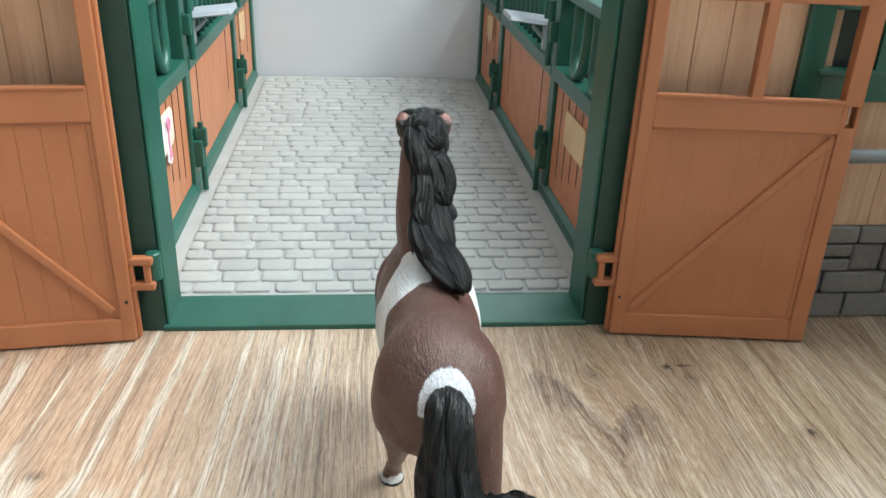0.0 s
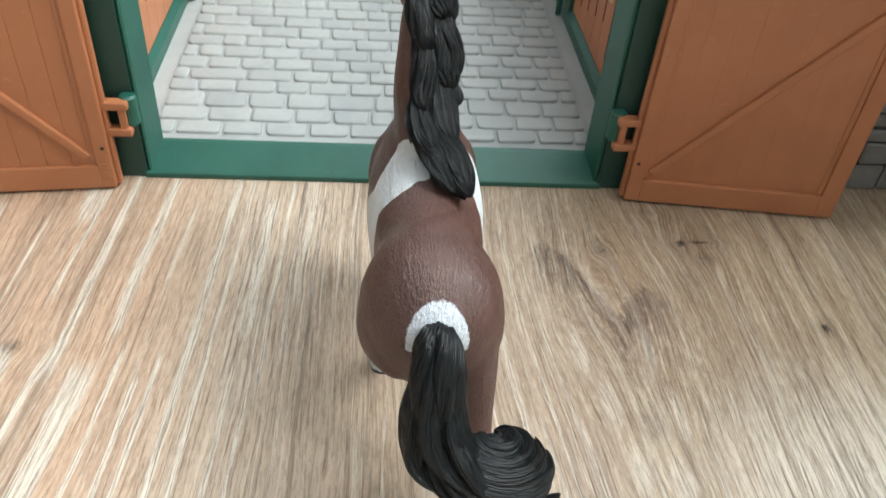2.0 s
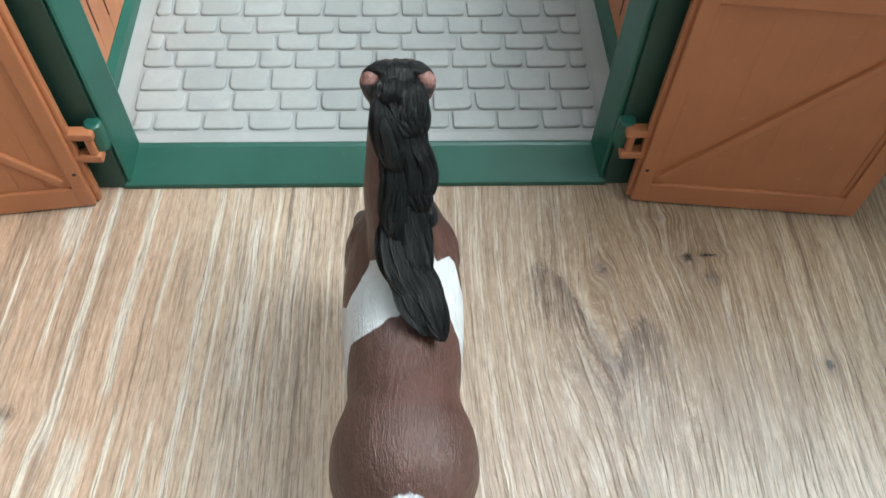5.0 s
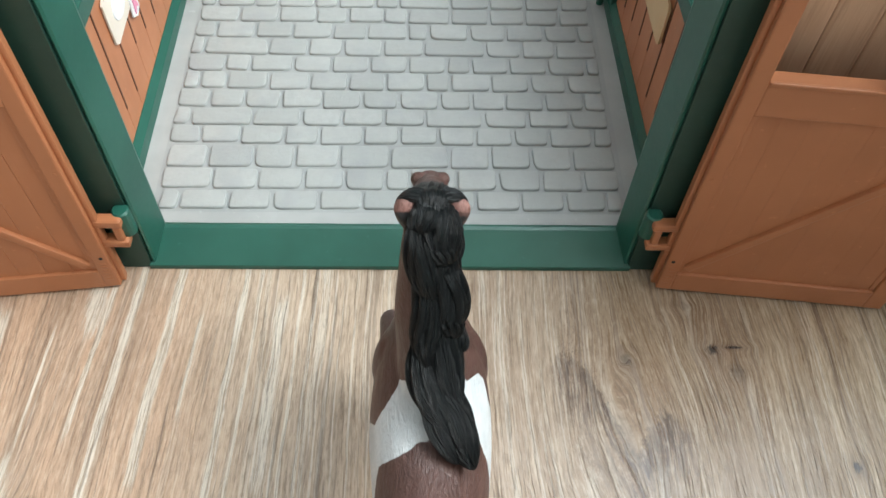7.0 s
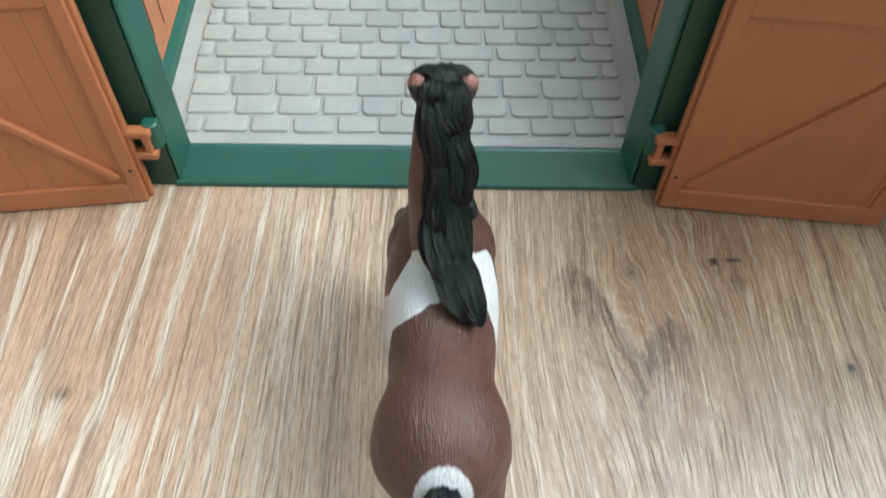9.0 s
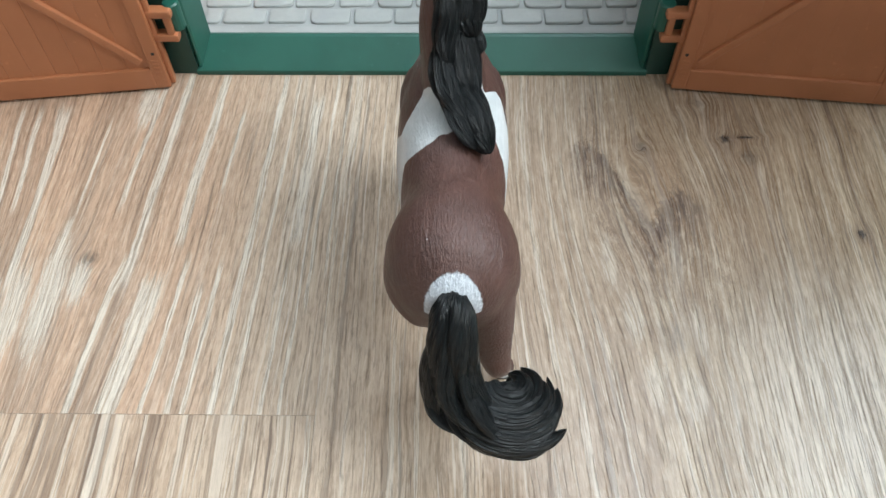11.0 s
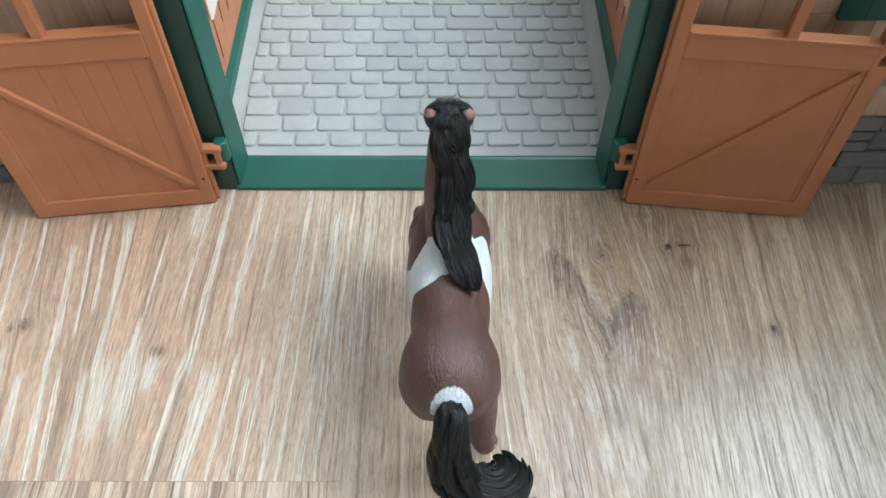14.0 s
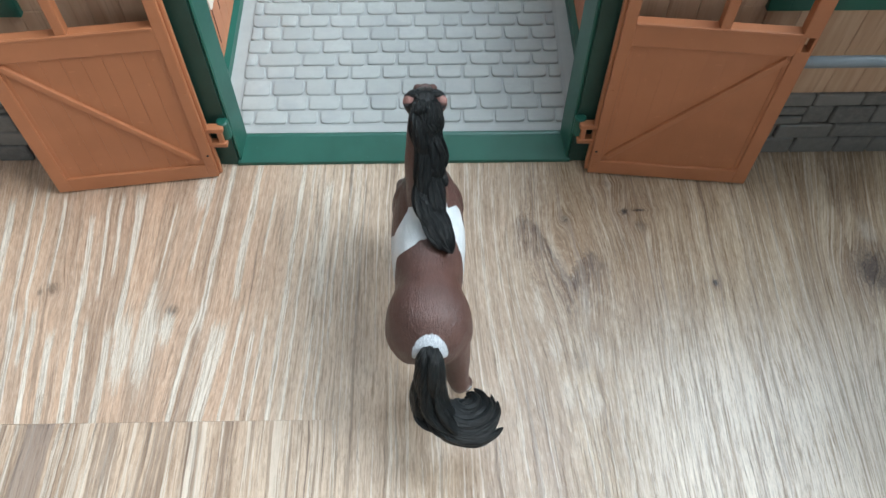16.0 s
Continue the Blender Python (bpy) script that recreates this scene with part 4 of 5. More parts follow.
def horse_body():
    bm = bmesh.new()
    cx = 1.17
    # trunk: from the buttocks to the chest
    blob(bm, [(cx, -13.25, 5.1, 0.25, 0.4), (cx, -13.0, 5.15, 0.95, 1.1), (cx, -12.3, 5.2, 1.48, 1.6), (cx, -11.4, 5.25, 1.57, 1.68), (cx, -10.4, 5.12, 1.27, 1.58), (cx, -9.4, 4.95, 1.36, 1.68),
              (cx, -8.2, 4.95, 1.46, 1.78), (cx, -7.0, 5.0, 1.42, 1.85), (cx, -5.9, 5.0, 1.22, 1.75), (cx, -5.1, 4.85, 0.85, 1.35), (cx, -4.7, 4.75, 0.4, 0.75)], 28)
    hx = cx - 0.04
    # neck and its crest
    blob(bm, [(cx, -7.6, 5.6, 0.85, 1.15), (cx, -6.8, 6.6, 0.80, 1.25), (hx - 0.06, -6.2, 7.5, 0.76, 1.05), (hx - 0.06, -5.75, 8.3, 0.68, 0.88), (hx - 0.04, -5.35, 9.0, 0.62, 0.75), (hx, -4.9, 9.4, 0.52, 0.62)], 22)
    # head
    blob(bm, [(hx, -5.45, 9.35, 0.30, 0.35), (hx, -5.05, 9.3, 0.56, 0.62), (hx, -4.4, 8.92, 0.58, 0.60), (hx, -3.7, 8.45, 0.46, 0.52), (hx, -3.2, 8.1, 0.40, 0.44), (hx, -2.8, 7.8, 0.42, 0.42), (hx, -2.5, 7.55, 0.3, 0.28)], 20)
    # brows and nostrils give the head its corners
    for s in (-1, 1):
        blob(bm, [(hx + s * 0.42, -4.75, 9.1, 0.12, 0.12), (hx + s * 0.5, -4.45, 9.0, 0.2, 0.2), (hx + s * 0.44, -4.1, 8.75, 0.1, 0.1)], 12)
        blob(bm, [(hx + s * 0.20, -3.3, 8.4, 0.1, 0.1), (hx + s * 0.30, -3.02, 8.36, 0.19, 0.17), (hx + s * 0.22, -2.72, 8.1, 0.09, 0.09)], 10)
        # ears, laid a little outwards
        blob(bm, [(hx + s * 0.36, -4.95, 9.3, 0.22, 0.2), (hx + s * 0.50, -5.02, 9.52, 0.33, 0.27), (hx + s * 0.56, -5.02, 9.82, 0.31, 0.22), (hx + s * 0.57, -4.95, 10.05, 0.13, 0.1)], 12)
    # haunches and shoulders
    for s in (-1, 1):
        blob(bm, [(cx + s * 0.62, -12.95, 4.55, 0.18, 0.22), (cx + s * 0.66, -12.7, 4.6, 0.48, 0.6), (cx + s * 0.80, -12.0, 4.9, 0.80, 1.25), (cx + s * 0.80, -11.1, 5.15, 0.70, 1.15), (cx + s * 0.55, -10.3, 5.0, 0.3, 0.5)], 18)
        blob(bm, [(cx + s * 0.72, -7.3, 5.3, 0.4, 0.7), (cx + s * 0.80, -6.4, 5.0, 0.66, 1.2), (cx + s * 0.66, -5.6, 4.7, 0.5, 0.95), (cx + s * 0.5, -5.1, 4.5, 0.22, 0.4)], 16)
    # legs: rows of x, y, z, half-width, half-depth
    def leg(rows):
        pts = smooth_path(rows, 5)
        add_tube(bm, [p[:3] for p in pts], [1.0] * len(pts), 16, flat=[(float(p[3]), float(p[4])) for p in pts], up=(0, 1, 0))
    leg([(0.42, -11.6, 5.0, 0.7, 1.1), (0.30, -11.0, 3.7, 0.55, 0.75), (0.28, -10.6, 2.7, 0.34, 0.42), (0.26, -10.2, 2.1, 0.27, 0.34), (0.24, -9.5, 1.2, 0.19, 0.21), (0.23, -9.1, 0.72, 0.26, 0.28), (0.22, -8.85, 0.45, 0.24, 0.26), (0.2, -8.75, 0.02, 0.38, 0.42)])
    leg([(2.0, -11.9, 5.0, 0.7, 1.1), (2.10, -12.3, 3.8, 0.62, 0.75), (2.24, -12.75, 2.8, 0.44, 0.46), (2.34, -12.85, 2.3, 0.36, 0.38), (2.47, -12.45, 1.3, 0.24, 0.24), (2.56, -12.2, 0.75, 0.26, 0.28), (2.58, -12.0, 0.45, 0.24, 0.26), (2.6, -11.85, 0.02, 0.38, 0.42)])
    leg([(2.0, -6.1, 4.6, 0.55, 0.8), (2.08, -5.9, 3.3, 0.38, 0.45), (2.1, -5.75, 2.3, 0.29, 0.32), (2.1, -5.85, 1.3, 0.19, 0.21), (2.1, -5.95, 0.75, 0.25, 0.27), (2.1, -5.8, 0.45, 0.23, 0.25), (2.1, -5.65, 0.02, 0.37, 0.4)])
    leg([(0.4, -5.9, 4.7, 0.5, 0.7), (0.22, -4.9, 4.15, 0.38, 0.42), (0.13, -4.25, 3.65, 0.32, 0.34), (0.16, -4.35, 2.9, 0.2, 0.22), (0.2, -4.7, 2.2, 0.24, 0.25), (0.22, -5.0, 1.95, 0.23, 0.24), (0.24, -5.25, 1.65, 0.33, 0.36)])
    rough = new("rough_horse", finish("rough_horse", bm, PAINT))
    melt = rough.modifiers.new("melt", "REMESH")
    melt.mode, melt.voxel_size = "VOXEL", 0.055 * CM
    ease = rough.modifiers.new("ease", "SMOOTH")
    ease.factor, ease.iterations = 0.5, 9
    graph = bpy.context.evaluated_depsgraph_get()
    graph.update()
    me = bpy.data.meshes.new_from_object(rough.evaluated_get(graph))
    bpy.data.objects.remove(rough)
    return me


def coat_masks(co):
    """Signed fields in centimetres, above nought inside a patch: white, black, pink."""
    x, y, z = (co / CM).T
    side = x - 1.17
    # left shoulder patch: a leaf that slants back as it runs down the flank, with a notch in its front edge
    front_l = np.interp(z, (4.5, 5.4, 5.75, 5.95, 6.15, 6.3, 6.45, 6.6, 6.86, 7.05), (-7.7, -8.0, -8.2, -8.1, -7.98, -7.88, -7.7, -7.46, -7.62, -7.85))
    rear_l = np.interp(z, (4.0, 4.9, 5.3, 5.6, 5.8, 6.0, 6.3, 6.5, 6.64, 6.9), (-10.6, -10.4, -9.85, -9.5, -9.22, -9.2, -9.2, -9.12, -8.93, -8.7))
    left = np.minimum(np.minimum(front_l - y, y - rear_l), -side - 0.0)
    front_r = np.interp(z, (5.0, 5.45, 5.7, 5.9, 6.17, 6.35, 6.5, 6.7), (-7.5, -7.6, -7.42, -7.1, -7.1, -7.27, -7.45, -7.4))
    rear_r = np.interp(z, (4.0, 4.5, 5.0, 5.33, 5.6, 5.9, 6.2, 6.6), (-10.8, -10.5, -9.8, -9.35, -9.08, -8.9, -8.6, -8.0))
    right = np.minimum(np.minimum(front_r - y, y - rear_r), side - 0.35)
    left, right = np.minimum(left, z - 2.6), np.minimum(right, z - 2.6)
    # the white crescent round the root of the tail
    dock = 0.62 * (1 - np.sqrt(((x - 1.2) / 0.64) ** 2 + ((z - 5.74) / 0.80) ** 2))
    dock = np.where(y < -12.2, np.minimum(dock, z - 5.55), -1.0)
    socks = np.where(y < -11, 0.2, 0.36) - z + 0.15 * np.sin(9 * x + 5 * y)
    socks = np.where(np.hypot(x - 0.2, y + 4.6) < 1.2, 2.3 - z, socks)
    flecks = np.full_like(z, -1.0)
    for fx, fy, fz, fr in ((0.52, -4.9, 8.95, 0.07), (0.50, -5.15, 8.75, 0.06), (0.46, -5.45, 8.3, 0.07), (1.85, -4.95, 9.0, 0.06)):
        flecks = np.maximum(flecks, fr - np.sqrt(((x - fx) * 0.6) ** 2 + (y - fy) ** 2 + (0.6 * (z - fz)) ** 2))
    white = np.maximum.reduce([left, right, dock, socks, flecks])
    hooves = np.where((np.hypot(x - 0.24, y + 5.2) < 0.8), 1.78 - z, 0.10 - z)
    ear = (np.abs(side) > 0.36) & (z > 9.42) & (y < -4.7)
    away = np.sqrt((np.abs(side) - 0.58) ** 2 + (y + 5.08) ** 2 + (z - 10.03) ** 2)
    rise = 0.57 * (z - 10.0) + 0.82 * (y + 5.0)
    pink = np.where(ear, np.minimum(rise + 0.24, 0.38 - away), -1.0)
    black = np.maximum(hooves, np.where(ear & (side < 0), -0.24 - rise, -1.0))
    black = np.maximum(black, np.where(ear & (side > 0), np.minimum(-0.32 - rise, 0.42 - away), -1.0))
    return white, black, pink


STRANDS = []  # place round and along its lock of every vertex of hair


def hair_mass(bm, path, strands=9, depth=0.14, twist=1.2, seed=0, point=2.5, up=(0, 0, 1), steps=9):
    """A grooved mass of moulded hair along rows of x, y, z, half-width, half-thickness, drawn to a point."""
    rng = random.Random(seed)
    pts = smooth_path(path, steps)
    n, sides = len(pts), strands * 4
    rings = add_tube(bm, [p[:3] for p in pts], [1.0] * n, sides, flat=[(max(0.015, float(p[3])), max(0.012, float(p[4]))) for p in pts], up=up)
    lift = [rng.uniform(0.6, 1.3) for _ in range(strands)]
    wave = [rng.uniform(0, 6.3) for _ in range(strands)]
    for i, ring in enumerate(rings):
        t = i / (n - 1)
        c = sum((v.co for v in ring), Vector()) / sides
        end = max(0.03, (1 - t ** point) ** 0.7) if point else 1.0
        for k, v in enumerate(ring):
            u = (k / sides * strands + twist * t) % strands
            j = int(u)
            f = abs(math.sin(math.pi * (u - j))) ** 0.6
            w = 1 - depth * lift[j] * (1 - f) + 0.06 * math.sin(4 * t + wave[j])
            v.co = c + (v.co - c) * (w * end)
            STRANDS.append((u + 13.7 * (seed % 17), 2.0 * t + seed))


def horse_hair():
    bm = bmesh.new()
    rng = random.Random(11)
    # mane: lumps that overlap from the poll to the withers and lean to the right
    mane = [(1.17, -4.7, 9.62, 0.32, 0.22), (1.18, -5.15, 9.74, 0.46, 0.30), (1.22, -5.65, 9.42, 0.52, 0.34), (1.25, -6.15, 8.78, 0.56, 0.36), (1.26, -6.7, 8.10, 0.57, 0.38), (1.25, -7.3, 7.46, 0.56, 0.38),
            (1.34, -8.0, 7.06, 0.54, 0.36), (1.60, -8.75, 6.85, 0.50, 0.33), (1.96, -9.5, 6.52, 0.42, 0.22)]
    hair_mass(bm, mane, 15, 0.12, 1.2, 1, 12.0)
    # overlapping lumps, left and right in turn, each with a blunt tip that stands proud over the next
    spine = smooth_path(mane, 14)
    last = len(spine) - 1
    for k, (t0, t1, x0, x1, w) in enumerate(((0.02, 0.24, -0.16, -0.14, 0.34), (0.04, 0.33, 0.14, 0.24, 0.36), (0.16, 0.46, -0.24, -0.12, 0.36), (0.26, 0.56, 0.16, 0.26, 0.37), (0.36, 0.67, -0.24, -0.06, 0.37),
                                             (0.48, 0.78, 0.10, 0.24, 0.38), (0.56, 0.88, -0.26, -0.16, 0.35), (0.62, 0.96, 0.00, 0.10, 0.38), (0.70, 1.0, 0.18, 0.16, 0.32), (0.72, 0.99, -0.14, -0.20, 0.28))):
        rows = []
        for q in range(7):
            u = q / 6
            c = spine[int((t0 + (t1 - t0) * u) * last)]
            o = x0 + (x1 - x0) * u + 0.06 * math.sin(4 * u + 1.7 * k)
            up = 0.42 * c[4] * (1 - 1.6 * o * o) + 0.20 * u * u * (1 if k < 7 else 0.5)
            rows.append((c[0] + o, c[1] - 0.55 * up, c[2] + 0.80 * up, w * (0.55, 0.85, 1.0, 1.05, 1.02, 0.92, 0.62)[q], 0.72 * w * (0.5, 0.8, 1.0, 1.08, 1.05, 0.95, 0.66)[q]))
        hair_mass(bm, rows, 13, 0.15, 1.5 if k % 2 else -1.0, 20 + 3 * k, 16.0, steps=8)
        core = smooth_path(rows, 10)
        # locks that wind along the lump and meet at its tip
        for q in range(5):
            a0 = math.radians(25 + 32 * q + rng.uniform(-10, 10))
            s0, s1 = rng.uniform(0.0, 0.35), rng.uniform(0.85, 1.0)
            made = []
            for u in range(6):
                v = u / 5
                c = core[int((s0 + (s1 - s0) * v) * (len(core) - 1))]
                turn = a0 - (0.6 if k % 2 else -0.45) * v + 0.15 * math.sin(5 * v + q)
                size = 0.97 - 0.25 * max(0.0, v - 0.6)
                g = (0.45, 0.9, 1.0, 1.0, 0.85, 0.4)[u] * 0.105
                made.append((c[0] + size * c[3] * math.cos(turn), c[1] - 0.55 * size * c[4] * math.sin(turn), c[2] + 0.80 * size * c[4] * math.sin(turn), g, 0.65 * g))
            hair_mass(bm, made, 4, 0.20, 0.7, 400 + 20 * k + q, 8.0, steps=6)
        # short strands that run round the blunt tip and meet there
        tip, back = Vector(core[-1][:3]), (Vector(core[-1][:3]) - Vector(core[-9][:3])).normalized()
        across = back.cross(Vector((0, 0.5, 1))).normalized()
        over = across.cross(back)
        for q in range(12 if k in (1, 3) else 0):
            a0 = math.radians(30 * q + 11 * k)
            made = []
            for u, (far, lift) in enumerate(((0.98, -0.30), (0.88, -0.16), (0.62, -0.03), (0.30, 0.03), (0.04, 0.04))):
                v = tip + across * (far * w * 0.85 * math.cos(a0 + 0.25 * u)) + over * (0.75 * far * w * 0.85 * math.sin(a0 + 0.25 * u)) + back * lift
                g = (0.04, 0.06, 0.065, 0.05, 0.025)[u]
                made.append((v.x, v.y, v.z, g, 0.8 * g))
            hair_mass(bm, made, 3, 0.2, 0.3, 680 + 20 * k + q, 6.0, up=over, steps=5)
    # a knot of hair that stands out beside the second tip, and one behind the ear
    hair_mass(bm, [(1.55, -6.75, 8.15, 0.16, 0.13), (1.72, -7.0, 7.95, 0.20, 0.16), (1.80, -7.22, 7.78, 0.19, 0.15), (1.76, -7.38, 7.70, 0.10, 0.09)], 7, 0.22, 0.8, 551, 9.0, steps=7)
    hair_mass(bm, [(1.50, -5.35, 9.70, 0.18, 0.13), (1.66, -5.60, 9.50, 0.19, 0.15), (1.70, -5.85, 9.28, 0.15, 0.12), (1.68, -5.98, 9.16, 0.07, 0.06)], 7, 0.22, 0.8, 552, 9.0, steps=7)
    # strands that leave the lumps down the side of the neck
    for q in range(8):
        t = 0.10 + 0.085 * q
        c = smooth_path(mane, 12)[int(t * 96)]
        made = [(c[0] - 0.34, c[1] + 0.12, c[2] + 0.20, 0.05, 0.04), (c[0] - 0.47, c[1] + 0.02, c[2] + 0.04, 0.075, 0.05), (c[0] - 0.54, c[1] - 0.10, c[2] - 0.16, 0.07, 0.05), (c[0] - 0.55, c[1] - 0.22, c[2] - 0.34, 0.035, 0.03)]
        hair_mass(bm, made, 4, 0.2, 0.4, 560 + q, 5.0, steps=5)
    # locks that arch over the ears
    for sgn in (-1, 1):
        for k in range(3):
            d = 0.07 * k
            hair_mass(bm, [(1.17 + sgn * 0.1, -5.02 + d, 10.02, 0.12, 0.10), (1.17 + sgn * 0.4, -4.93 + d, 10.06 - 0.5 * d, 0.15, 0.11), (1.17 + sgn * 0.66, -4.93 + d, 9.94 - d, 0.12, 0.10), (1.17 + sgn * 0.80, -5.0 + d, 9.70 - d, 0.07, 0.06)], 4, 0.22, 0.4, 300 + k, 4.0, steps=6)
    # cap of hair over the forehead, and the forelock on it
    hair_mass(bm, [(1.17, -5.5, 9.75, 0.36, 0.25), (1.17, -5.05, 9.88, 0.46, 0.3), (1.17, -4.6, 9.70, 0.50, 0.28), (1.17, -4.15, 9.34, 0.44, 0.22), (1.17, -3.75, 8.98, 0.28, 0.14)], 11, 0.22, 1.0, 105, 9.0)
    for k in range(7):
        o = (k - 3) * 0.085
        hair_mass(bm, [(1.17 + 0.6 * o, -5.35, 9.95, 0.1, 0.08), (1.17 + 0.9 * o, -4.95, 10.12 - o * o, 0.14, 0.11), (1.17 + 1.2 * o, -4.45, 9.72, 0.13, 0.1), (1.17 + o, -3.95, 9.2, 0.08, 0.06)], 3, 0.2, 0.3, 110 + k, 3.0)
    # tail: main fall from the dock, then a curl swept round to the right
    fall = [(1.2, -12.6, 5.85, 0.08, 0.08), (1.2, -12.95, 6.06, 0.19, 0.15), (1.2, -13.2, 6.06, 0.23, 0.20), (1.18, -13.55, 5.75, 0.30, 0.27), (1.15, -13.98, 5.05, 0.40, 0.36), (1.2, -14.4, 4.3, 0.48, 0.41), (1.52, -14.85, 3.65, 0.66, 0.46), (2.05, -15.2, 3.25, 0.50, 0.36), (2.62, -15.55, 3.1, 0.22, 0.2)]
    hair_mass(bm, fall, 11, 0.36, 1.6, 2, 8.0, up=(0.3, 0.4, 1))
    core = smooth_path(fall, 12)
    # long locks from the root, laid side by side and crossing a little lower down
    for q in range(15):
        a0 = math.radians(-20 + 15.7 * q + rng.uniform(-5, 5))
        t0 = rng.uniform(0.10, 0.20) if q % 2 else rng.uniform(0.30, 0.42)
        t1 = t0 + rng.uniform(0.42, 0.58)
        sway = rng.uniform(-0.9, 0.9)
        rows = []
        for u in range(8):
            v = u / 7
            c = core[min(int((t0 + (t1 - t0) * v) * (len(core) - 1)), len(core) - 1)]
            turn = a0 + sway * math.sin(3 * v) - 0.3 * v
            w = (0.30, 0.6, 0.95, 1.15, 1.15, 1.0, 0.7, 0.25)[u] * (0.25 if q % 3 else 0.19)
            rows.append((c[0] + 1.00 * c[3] * math.cos(turn), c[1] - 0.68 * c[4] * math.sin(turn), c[2] + 0.80 * c[4] * math.sin(turn), w, 0.90 * w))
        hair_mass(bm, rows, 4, 0.46, 1.6, 320 + q, 7.0, steps=7)
    cx, cy = 2.45, -14.2
    for i, (r, a0, a1, z0, z1, w) in enumerate(((1.42, 205, 332, 3.7, 3.05, 0.25), (1.26, 195, 350, 3.9, 3.1, 0.27), (1.12, 190, 374, 4.0, 3.2, 0.26), (0.92, 190, 398, 4.08, 3.35, 0.26), (0.68, 185, 424, 4.12, 3.5, 0.25), (0.40, 180, 445, 4.12, 3.7, 0.26), (0.12, 170, 400, 4.1, 3.9, 0.26),
                                                 (1.40, 225, 308, 3.35, 3.0, 0.26), (1.15, 200, 345, 3.5, 2.9, 0.32), (0.78, 200, 392, 3.5, 3.0, 0.38), (1.34, 215, 364, 3.45, 3.0, 0.15), (1.02, 200, 388, 3.9, 3.3, 0.15))):
        rows = []
        for k in range(8):
            t = k / 7
            a = math.radians(a0 + (a1 - a0) * t)
            rr = 0.95 * r + (0.26, 0.0, 0.22, -0.06, 0.16, 0.0, 0.05)[i % 7] * t ** 4
            rows.append((cx + rr * math.cos(a), cy + 0.92 * rr * math.sin(a), z0 + (z1 - z0) * t + 0.09 * (i % 2) * t, w * (0.7, 0.95, 1, 1, 1, 1, 0.9, 0.72)[k], w * (0.6, 0.8, 0.9, 0.9, 0.9, 0.85, 0.8, 0.6)[k]))
        hair_mass(bm, rows, 5, 0.42, 0.8, 200 + i, 9.0)
    # the head and the upper mane sit a little to the left
    for v in bm.verts:
        v.co.x -= 0.04 * CM * soft((v.co.z / CM - 7.2) / 1.6)
    return bm


def soft(t):
    t = max(0.0, min(1.0, t))
    return t * t * (3 - 2 * t)


def toy_horse():
    me = horse_body()
    count = len(me.vertices)
    co = np.empty(count * 3, np.float32)
    me.vertices.foreach_get("co", co)
    fields = coat_masks(co.reshape(-1, 3).astype(float))
    bm = bmesh.new()
    bm.from_mesh(me)
    bpy.data.meshes.remove(me)
    for f in bm.faces:
        f.material_index = 0
    hair = horse_hair()
    keep = bpy.data.meshes.new("hair")
    bmesh.ops.recalc_face_normals(hair, faces=hair.faces)
    hair.to_mesh(keep)
    hair.free()
    body_faces = len(bm.faces)
    bm.from_mesh(keep)
    bpy.data.meshes.remove(keep)
    bm.faces.ensure_lookup_table()
    for i in range(body_faces, len(bm.faces)):
        bm.faces[i].material_index = 1
    out = bpy.data.meshes.new("toy_horse")
    bm.to_mesh(out)
    bm.free()
    for name, field in zip(("white", "black", "pink"), fields):
        layer = out.attributes.new(name, "FLOAT", "POINT")
        full = np.full(len(out.vertices), -1.0, np.float32)
        full[:count] = field
        layer.data.foreach_set("value", full)
    for name, k in (("around", 0), ("along", 1)):
        layer = out.attributes.new(name, "FLOAT", "POINT")
        full = np.zeros(len(out.vertices), np.float32)
        full[count:] = [v[k] for v in STRANDS]
        layer.data.foreach_set("value", full)
    out.materials.append(horse_material())
    out.materials.append(hair_material())
    out.polygons.foreach_set("use_smooth", [True] * len(out.polygons))
    return tagged(new("toy_horse", out), "brown and white pinto toy horse figurine with black mane and tail", "toy horse")


toy_horse()

# ---- cobbles of the aisle, last ----


def cobble_mesh(k):
    """A low pillow of a stone, one unit wide, long and high, with round corners and a soft shoulder."""
    rng = random.Random(40 + k)
    wide, deep = (0.9, 1.55, 2.3)[k // 4], 0.95
    jig = [rng.uniform(-0.04, 0.04) for _ in range(8)]
    round_ = [0.10 + 0.16 * rng.random() ** 2 for _ in range(4)]
    rings = []
    bm = bmesh.new()
    for inset, z in ((0.0, -0.5), (0.012, 0.15), (0.035, 0.40), (0.085, 0.5)):
        ring = []
        for q, (sx, sy) in enumerate(((1, 1), (-1, 1), (-1, -1), (1, -1))):
            r = round_[q]
            cx, cy = sx * (wide / 2 - r) + jig[q], sy * (deep / 2 - r) + 0.6 * jig[q + 4]
            for step in range(3):
                a = math.radians(90 * q + 45 * step)
                ring.append(bm.verts.new(((cx + (r - inset) * math.cos(a)) / wide, (cy + (r - inset) * math.sin(a)) / deep, z)))
        rings.append(ring)
    for lower, upper in zip(rings, rings[1:]):
        for i in range(12):
            j = (i + 1) % 12
            bm.faces.new((lower[i], lower[j], upper[j], upper[i]))
    bm.faces.new(rings[-1])
    return finish("cobble", bm, COBBLE, True)


STONES = [cobble_mesh(k) for k in range(12)]
rng = random.Random(3)
part("joint_bed", box((-8.50, 2.02, 0.40), (8.42, BACK - 0.3, 0.424)), JOINT, base, "grey joints")
rest = bmesh.new()
laid = [0]


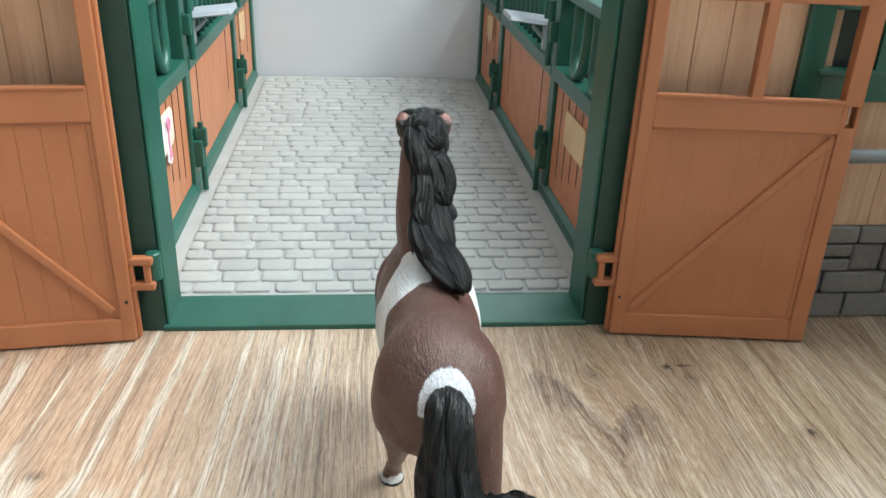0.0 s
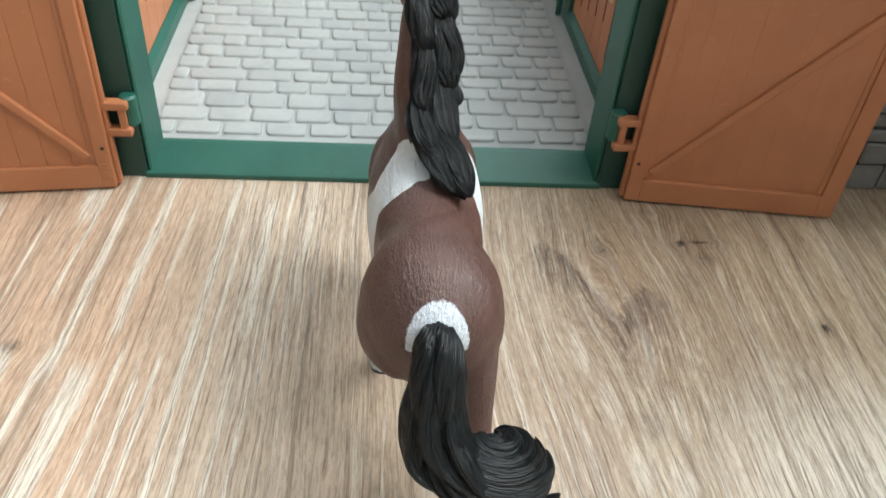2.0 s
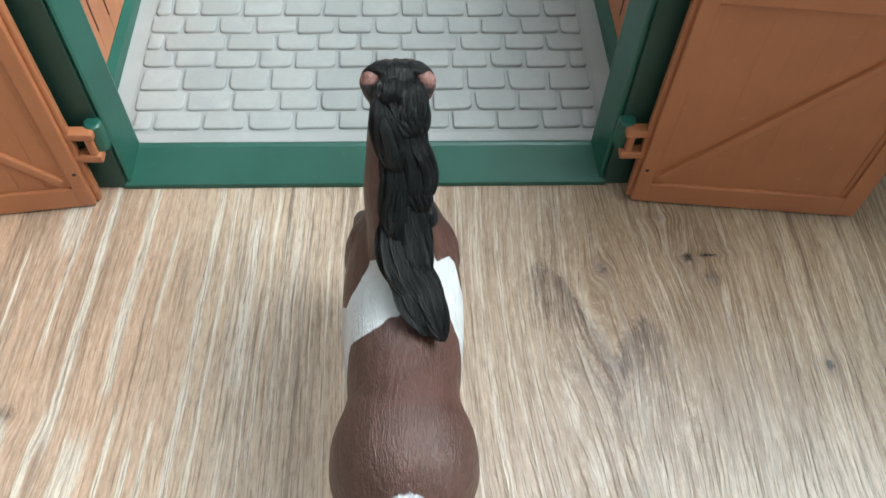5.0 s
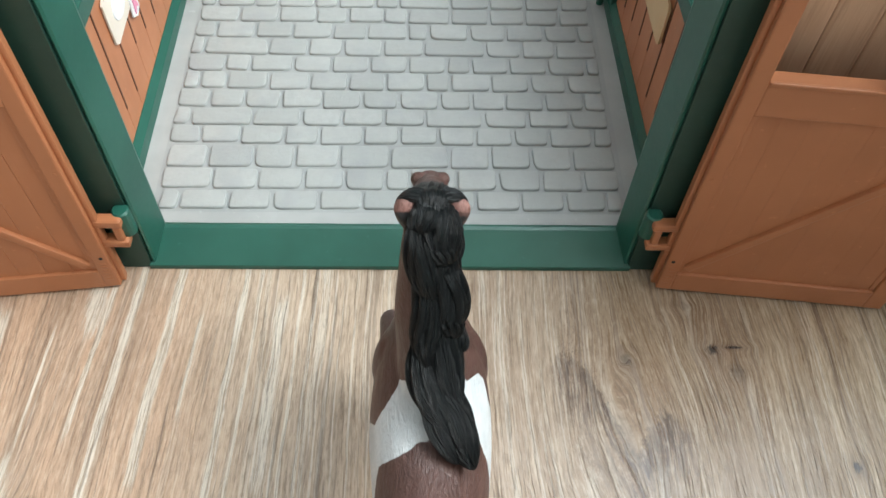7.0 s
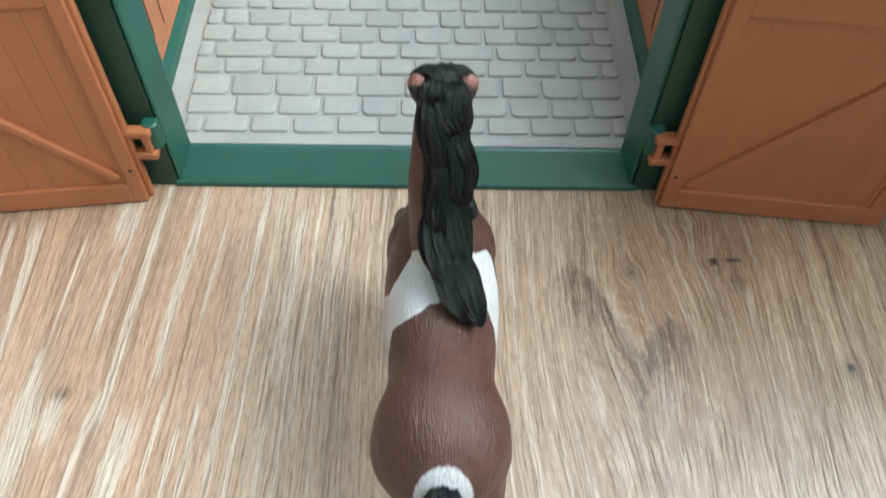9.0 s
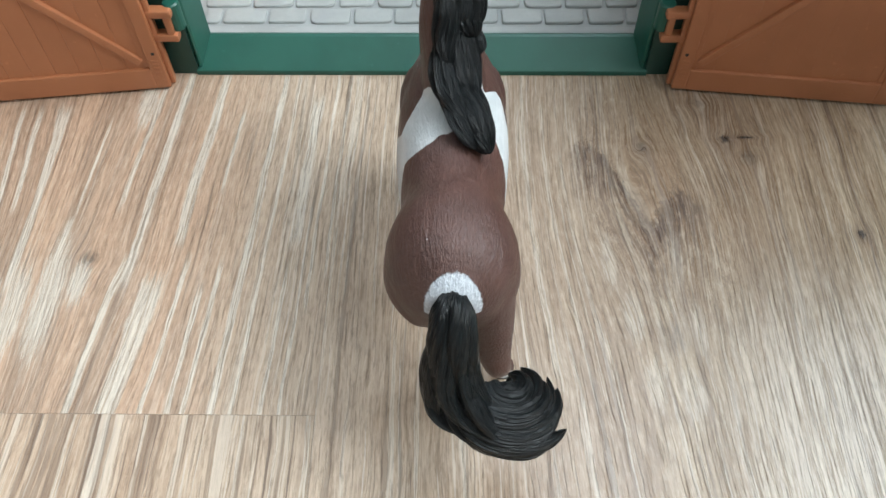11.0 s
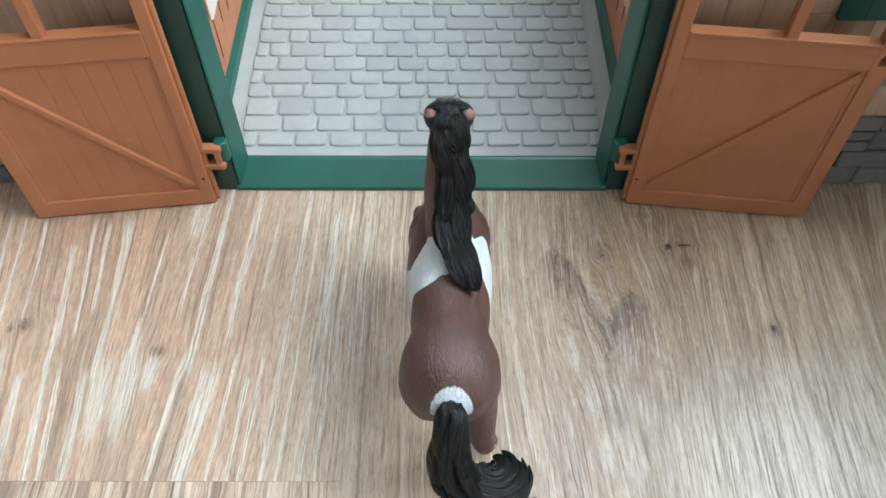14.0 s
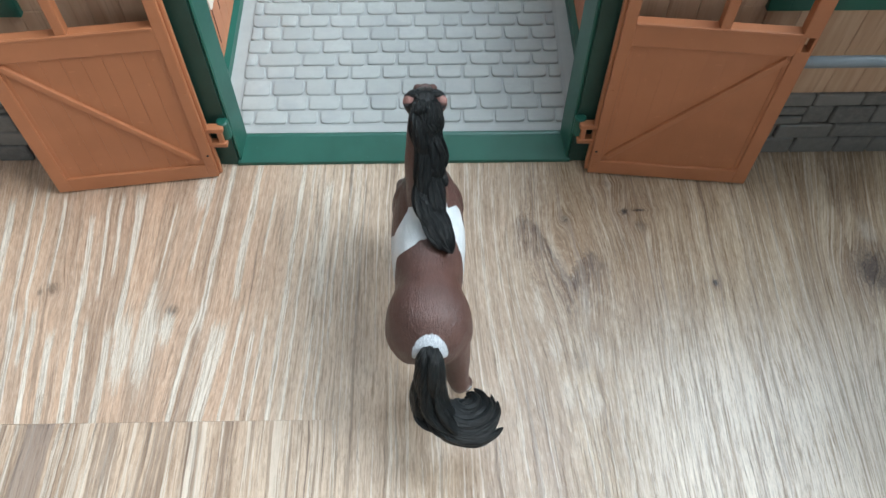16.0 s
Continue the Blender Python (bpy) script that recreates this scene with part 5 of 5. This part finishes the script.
def course(y0, y1, *joints):
    """One row of cobbles between two lines, with the places of its upright joints; it leans a little, as the mould does."""
    y0, y1 = y0 + 0.02, y1 + 0.02
    for a, b in zip(joints, joints[1:]):
        w, deep = b - a, y1 - y0
        cx = (a + b) / 2
        m = Matrix.Translation((cx * CM, ((y0 + y1) / 2 + rng.uniform(-0.02, 0.02)) * CM, (0.45 + rng.uniform(-0.010, 0.010)) * CM)) @ Matrix.Rotation(rng.uniform(-0.022, 0.022), 4, "Z") @ Matrix.Diagonal(((w - 0.12) * CM, (deep - 0.11 + rng.uniform(-0.03, 0.02)) * CM, 0.20 * CM, 1))
        kind = rng.randrange(4) + (0 if w < 1.25 else 4 if w < 1.95 else 8)
        if laid[0] < 300:
            ob = new("cobble", STONES[kind])
            ob.parent = base
            ob.matrix_local = m
            laid[0] += 1
        else:
            start = len(rest.verts)
            rest.from_mesh(STONES[kind])
            rest.verts.ensure_lookup_table()
            bmesh.ops.transform(rest, matrix=m, verts=rest.verts[start:])


course(2.06, 2.97, -8.30, -7.57, -5.86, -4.34, -2.66, -1.12, 0.49, 1.68, 2.93, 4.55, 6.18, 7.63, 8.26)
course(2.97, 4.00, -8.41, -6.58, -4.95, -3.28, -1.82, -0.32, 0.56, 2.27, 3.79, 5.41, 6.94, 8.26)
course(4.00, 5.16, -8.37, -6.88, -5.22, -3.69, -2.06, -0.18, 2.04, 3.56, 5.08, 6.64, 8.27)
course(5.16, 6.11, -8.47, -7.31, -5.83, -4.18, -2.87, -1.21, 0.16, 1.61, 3.05, 4.49, 5.85, 7.54, 8.30)
course(6.11, 7.04, -8.48, -7.82, -5.46, -3.63, -2.05, -0.45, 1.12, 3.39, 5.12, 6.73, 8.28)
course(7.04, 8.04, -8.47, -7.23, -5.92, -4.48, -2.90, -1.35, 0.10, 1.70, 2.96, 4.28, 5.84, 7.39, 8.28)
course(8.04, 9.06, -8.42, -7.76, -6.73, -5.07, -3.44, -1.91, -0.43, 1.17, 2.14, 3.75, 5.34, 6.82, 8.28)
course(9.06, 10.03, -8.47, -6.89, -5.90, -4.22, -2.65, -1.10, 0.44, 2.02, 3.01, 4.53, 6.11, 7.71, 8.29)
course(10.03, 11.06, -8.45, -7.88, -5.28, -3.66, -2.25, -0.60, 1.08, 3.61, 5.14, 6.55, 8.30)
course(11.06, 12.07, -8.45, -7.56, -5.93, -4.40, -2.71, -1.29, 0.42, 1.27, 2.99, 4.54, 6.14, 7.58, 8.28)
course(12.07, 13.06, -8.44, -6.71, -5.06, -3.49, -2.12, -0.61, 0.41, 2.24, 3.87, 5.40, 6.86, 8.24)
y, odd = 13.06, True
while y < BACK - 1.2:
    deep = rng.uniform(0.95, 1.05)
    joints = [-8.45, -8.45 + (rng.uniform(0.6, 1.1) if odd else rng.uniform(1.4, 1.75))]
    while joints[-1] < 7.0:
        joints.append(joints[-1] + rng.choice((1.0, 1.45, 1.55, 1.58, 1.62, 1.7, 2.2)))
    if joints[-1] > 7.9:
        joints.pop()
    course(y, y + deep, *joints, 8.28)
    y, odd = y + deep, not odd
tagged(part("far_cobbles", rest, COBBLE, base), kind="stuff")
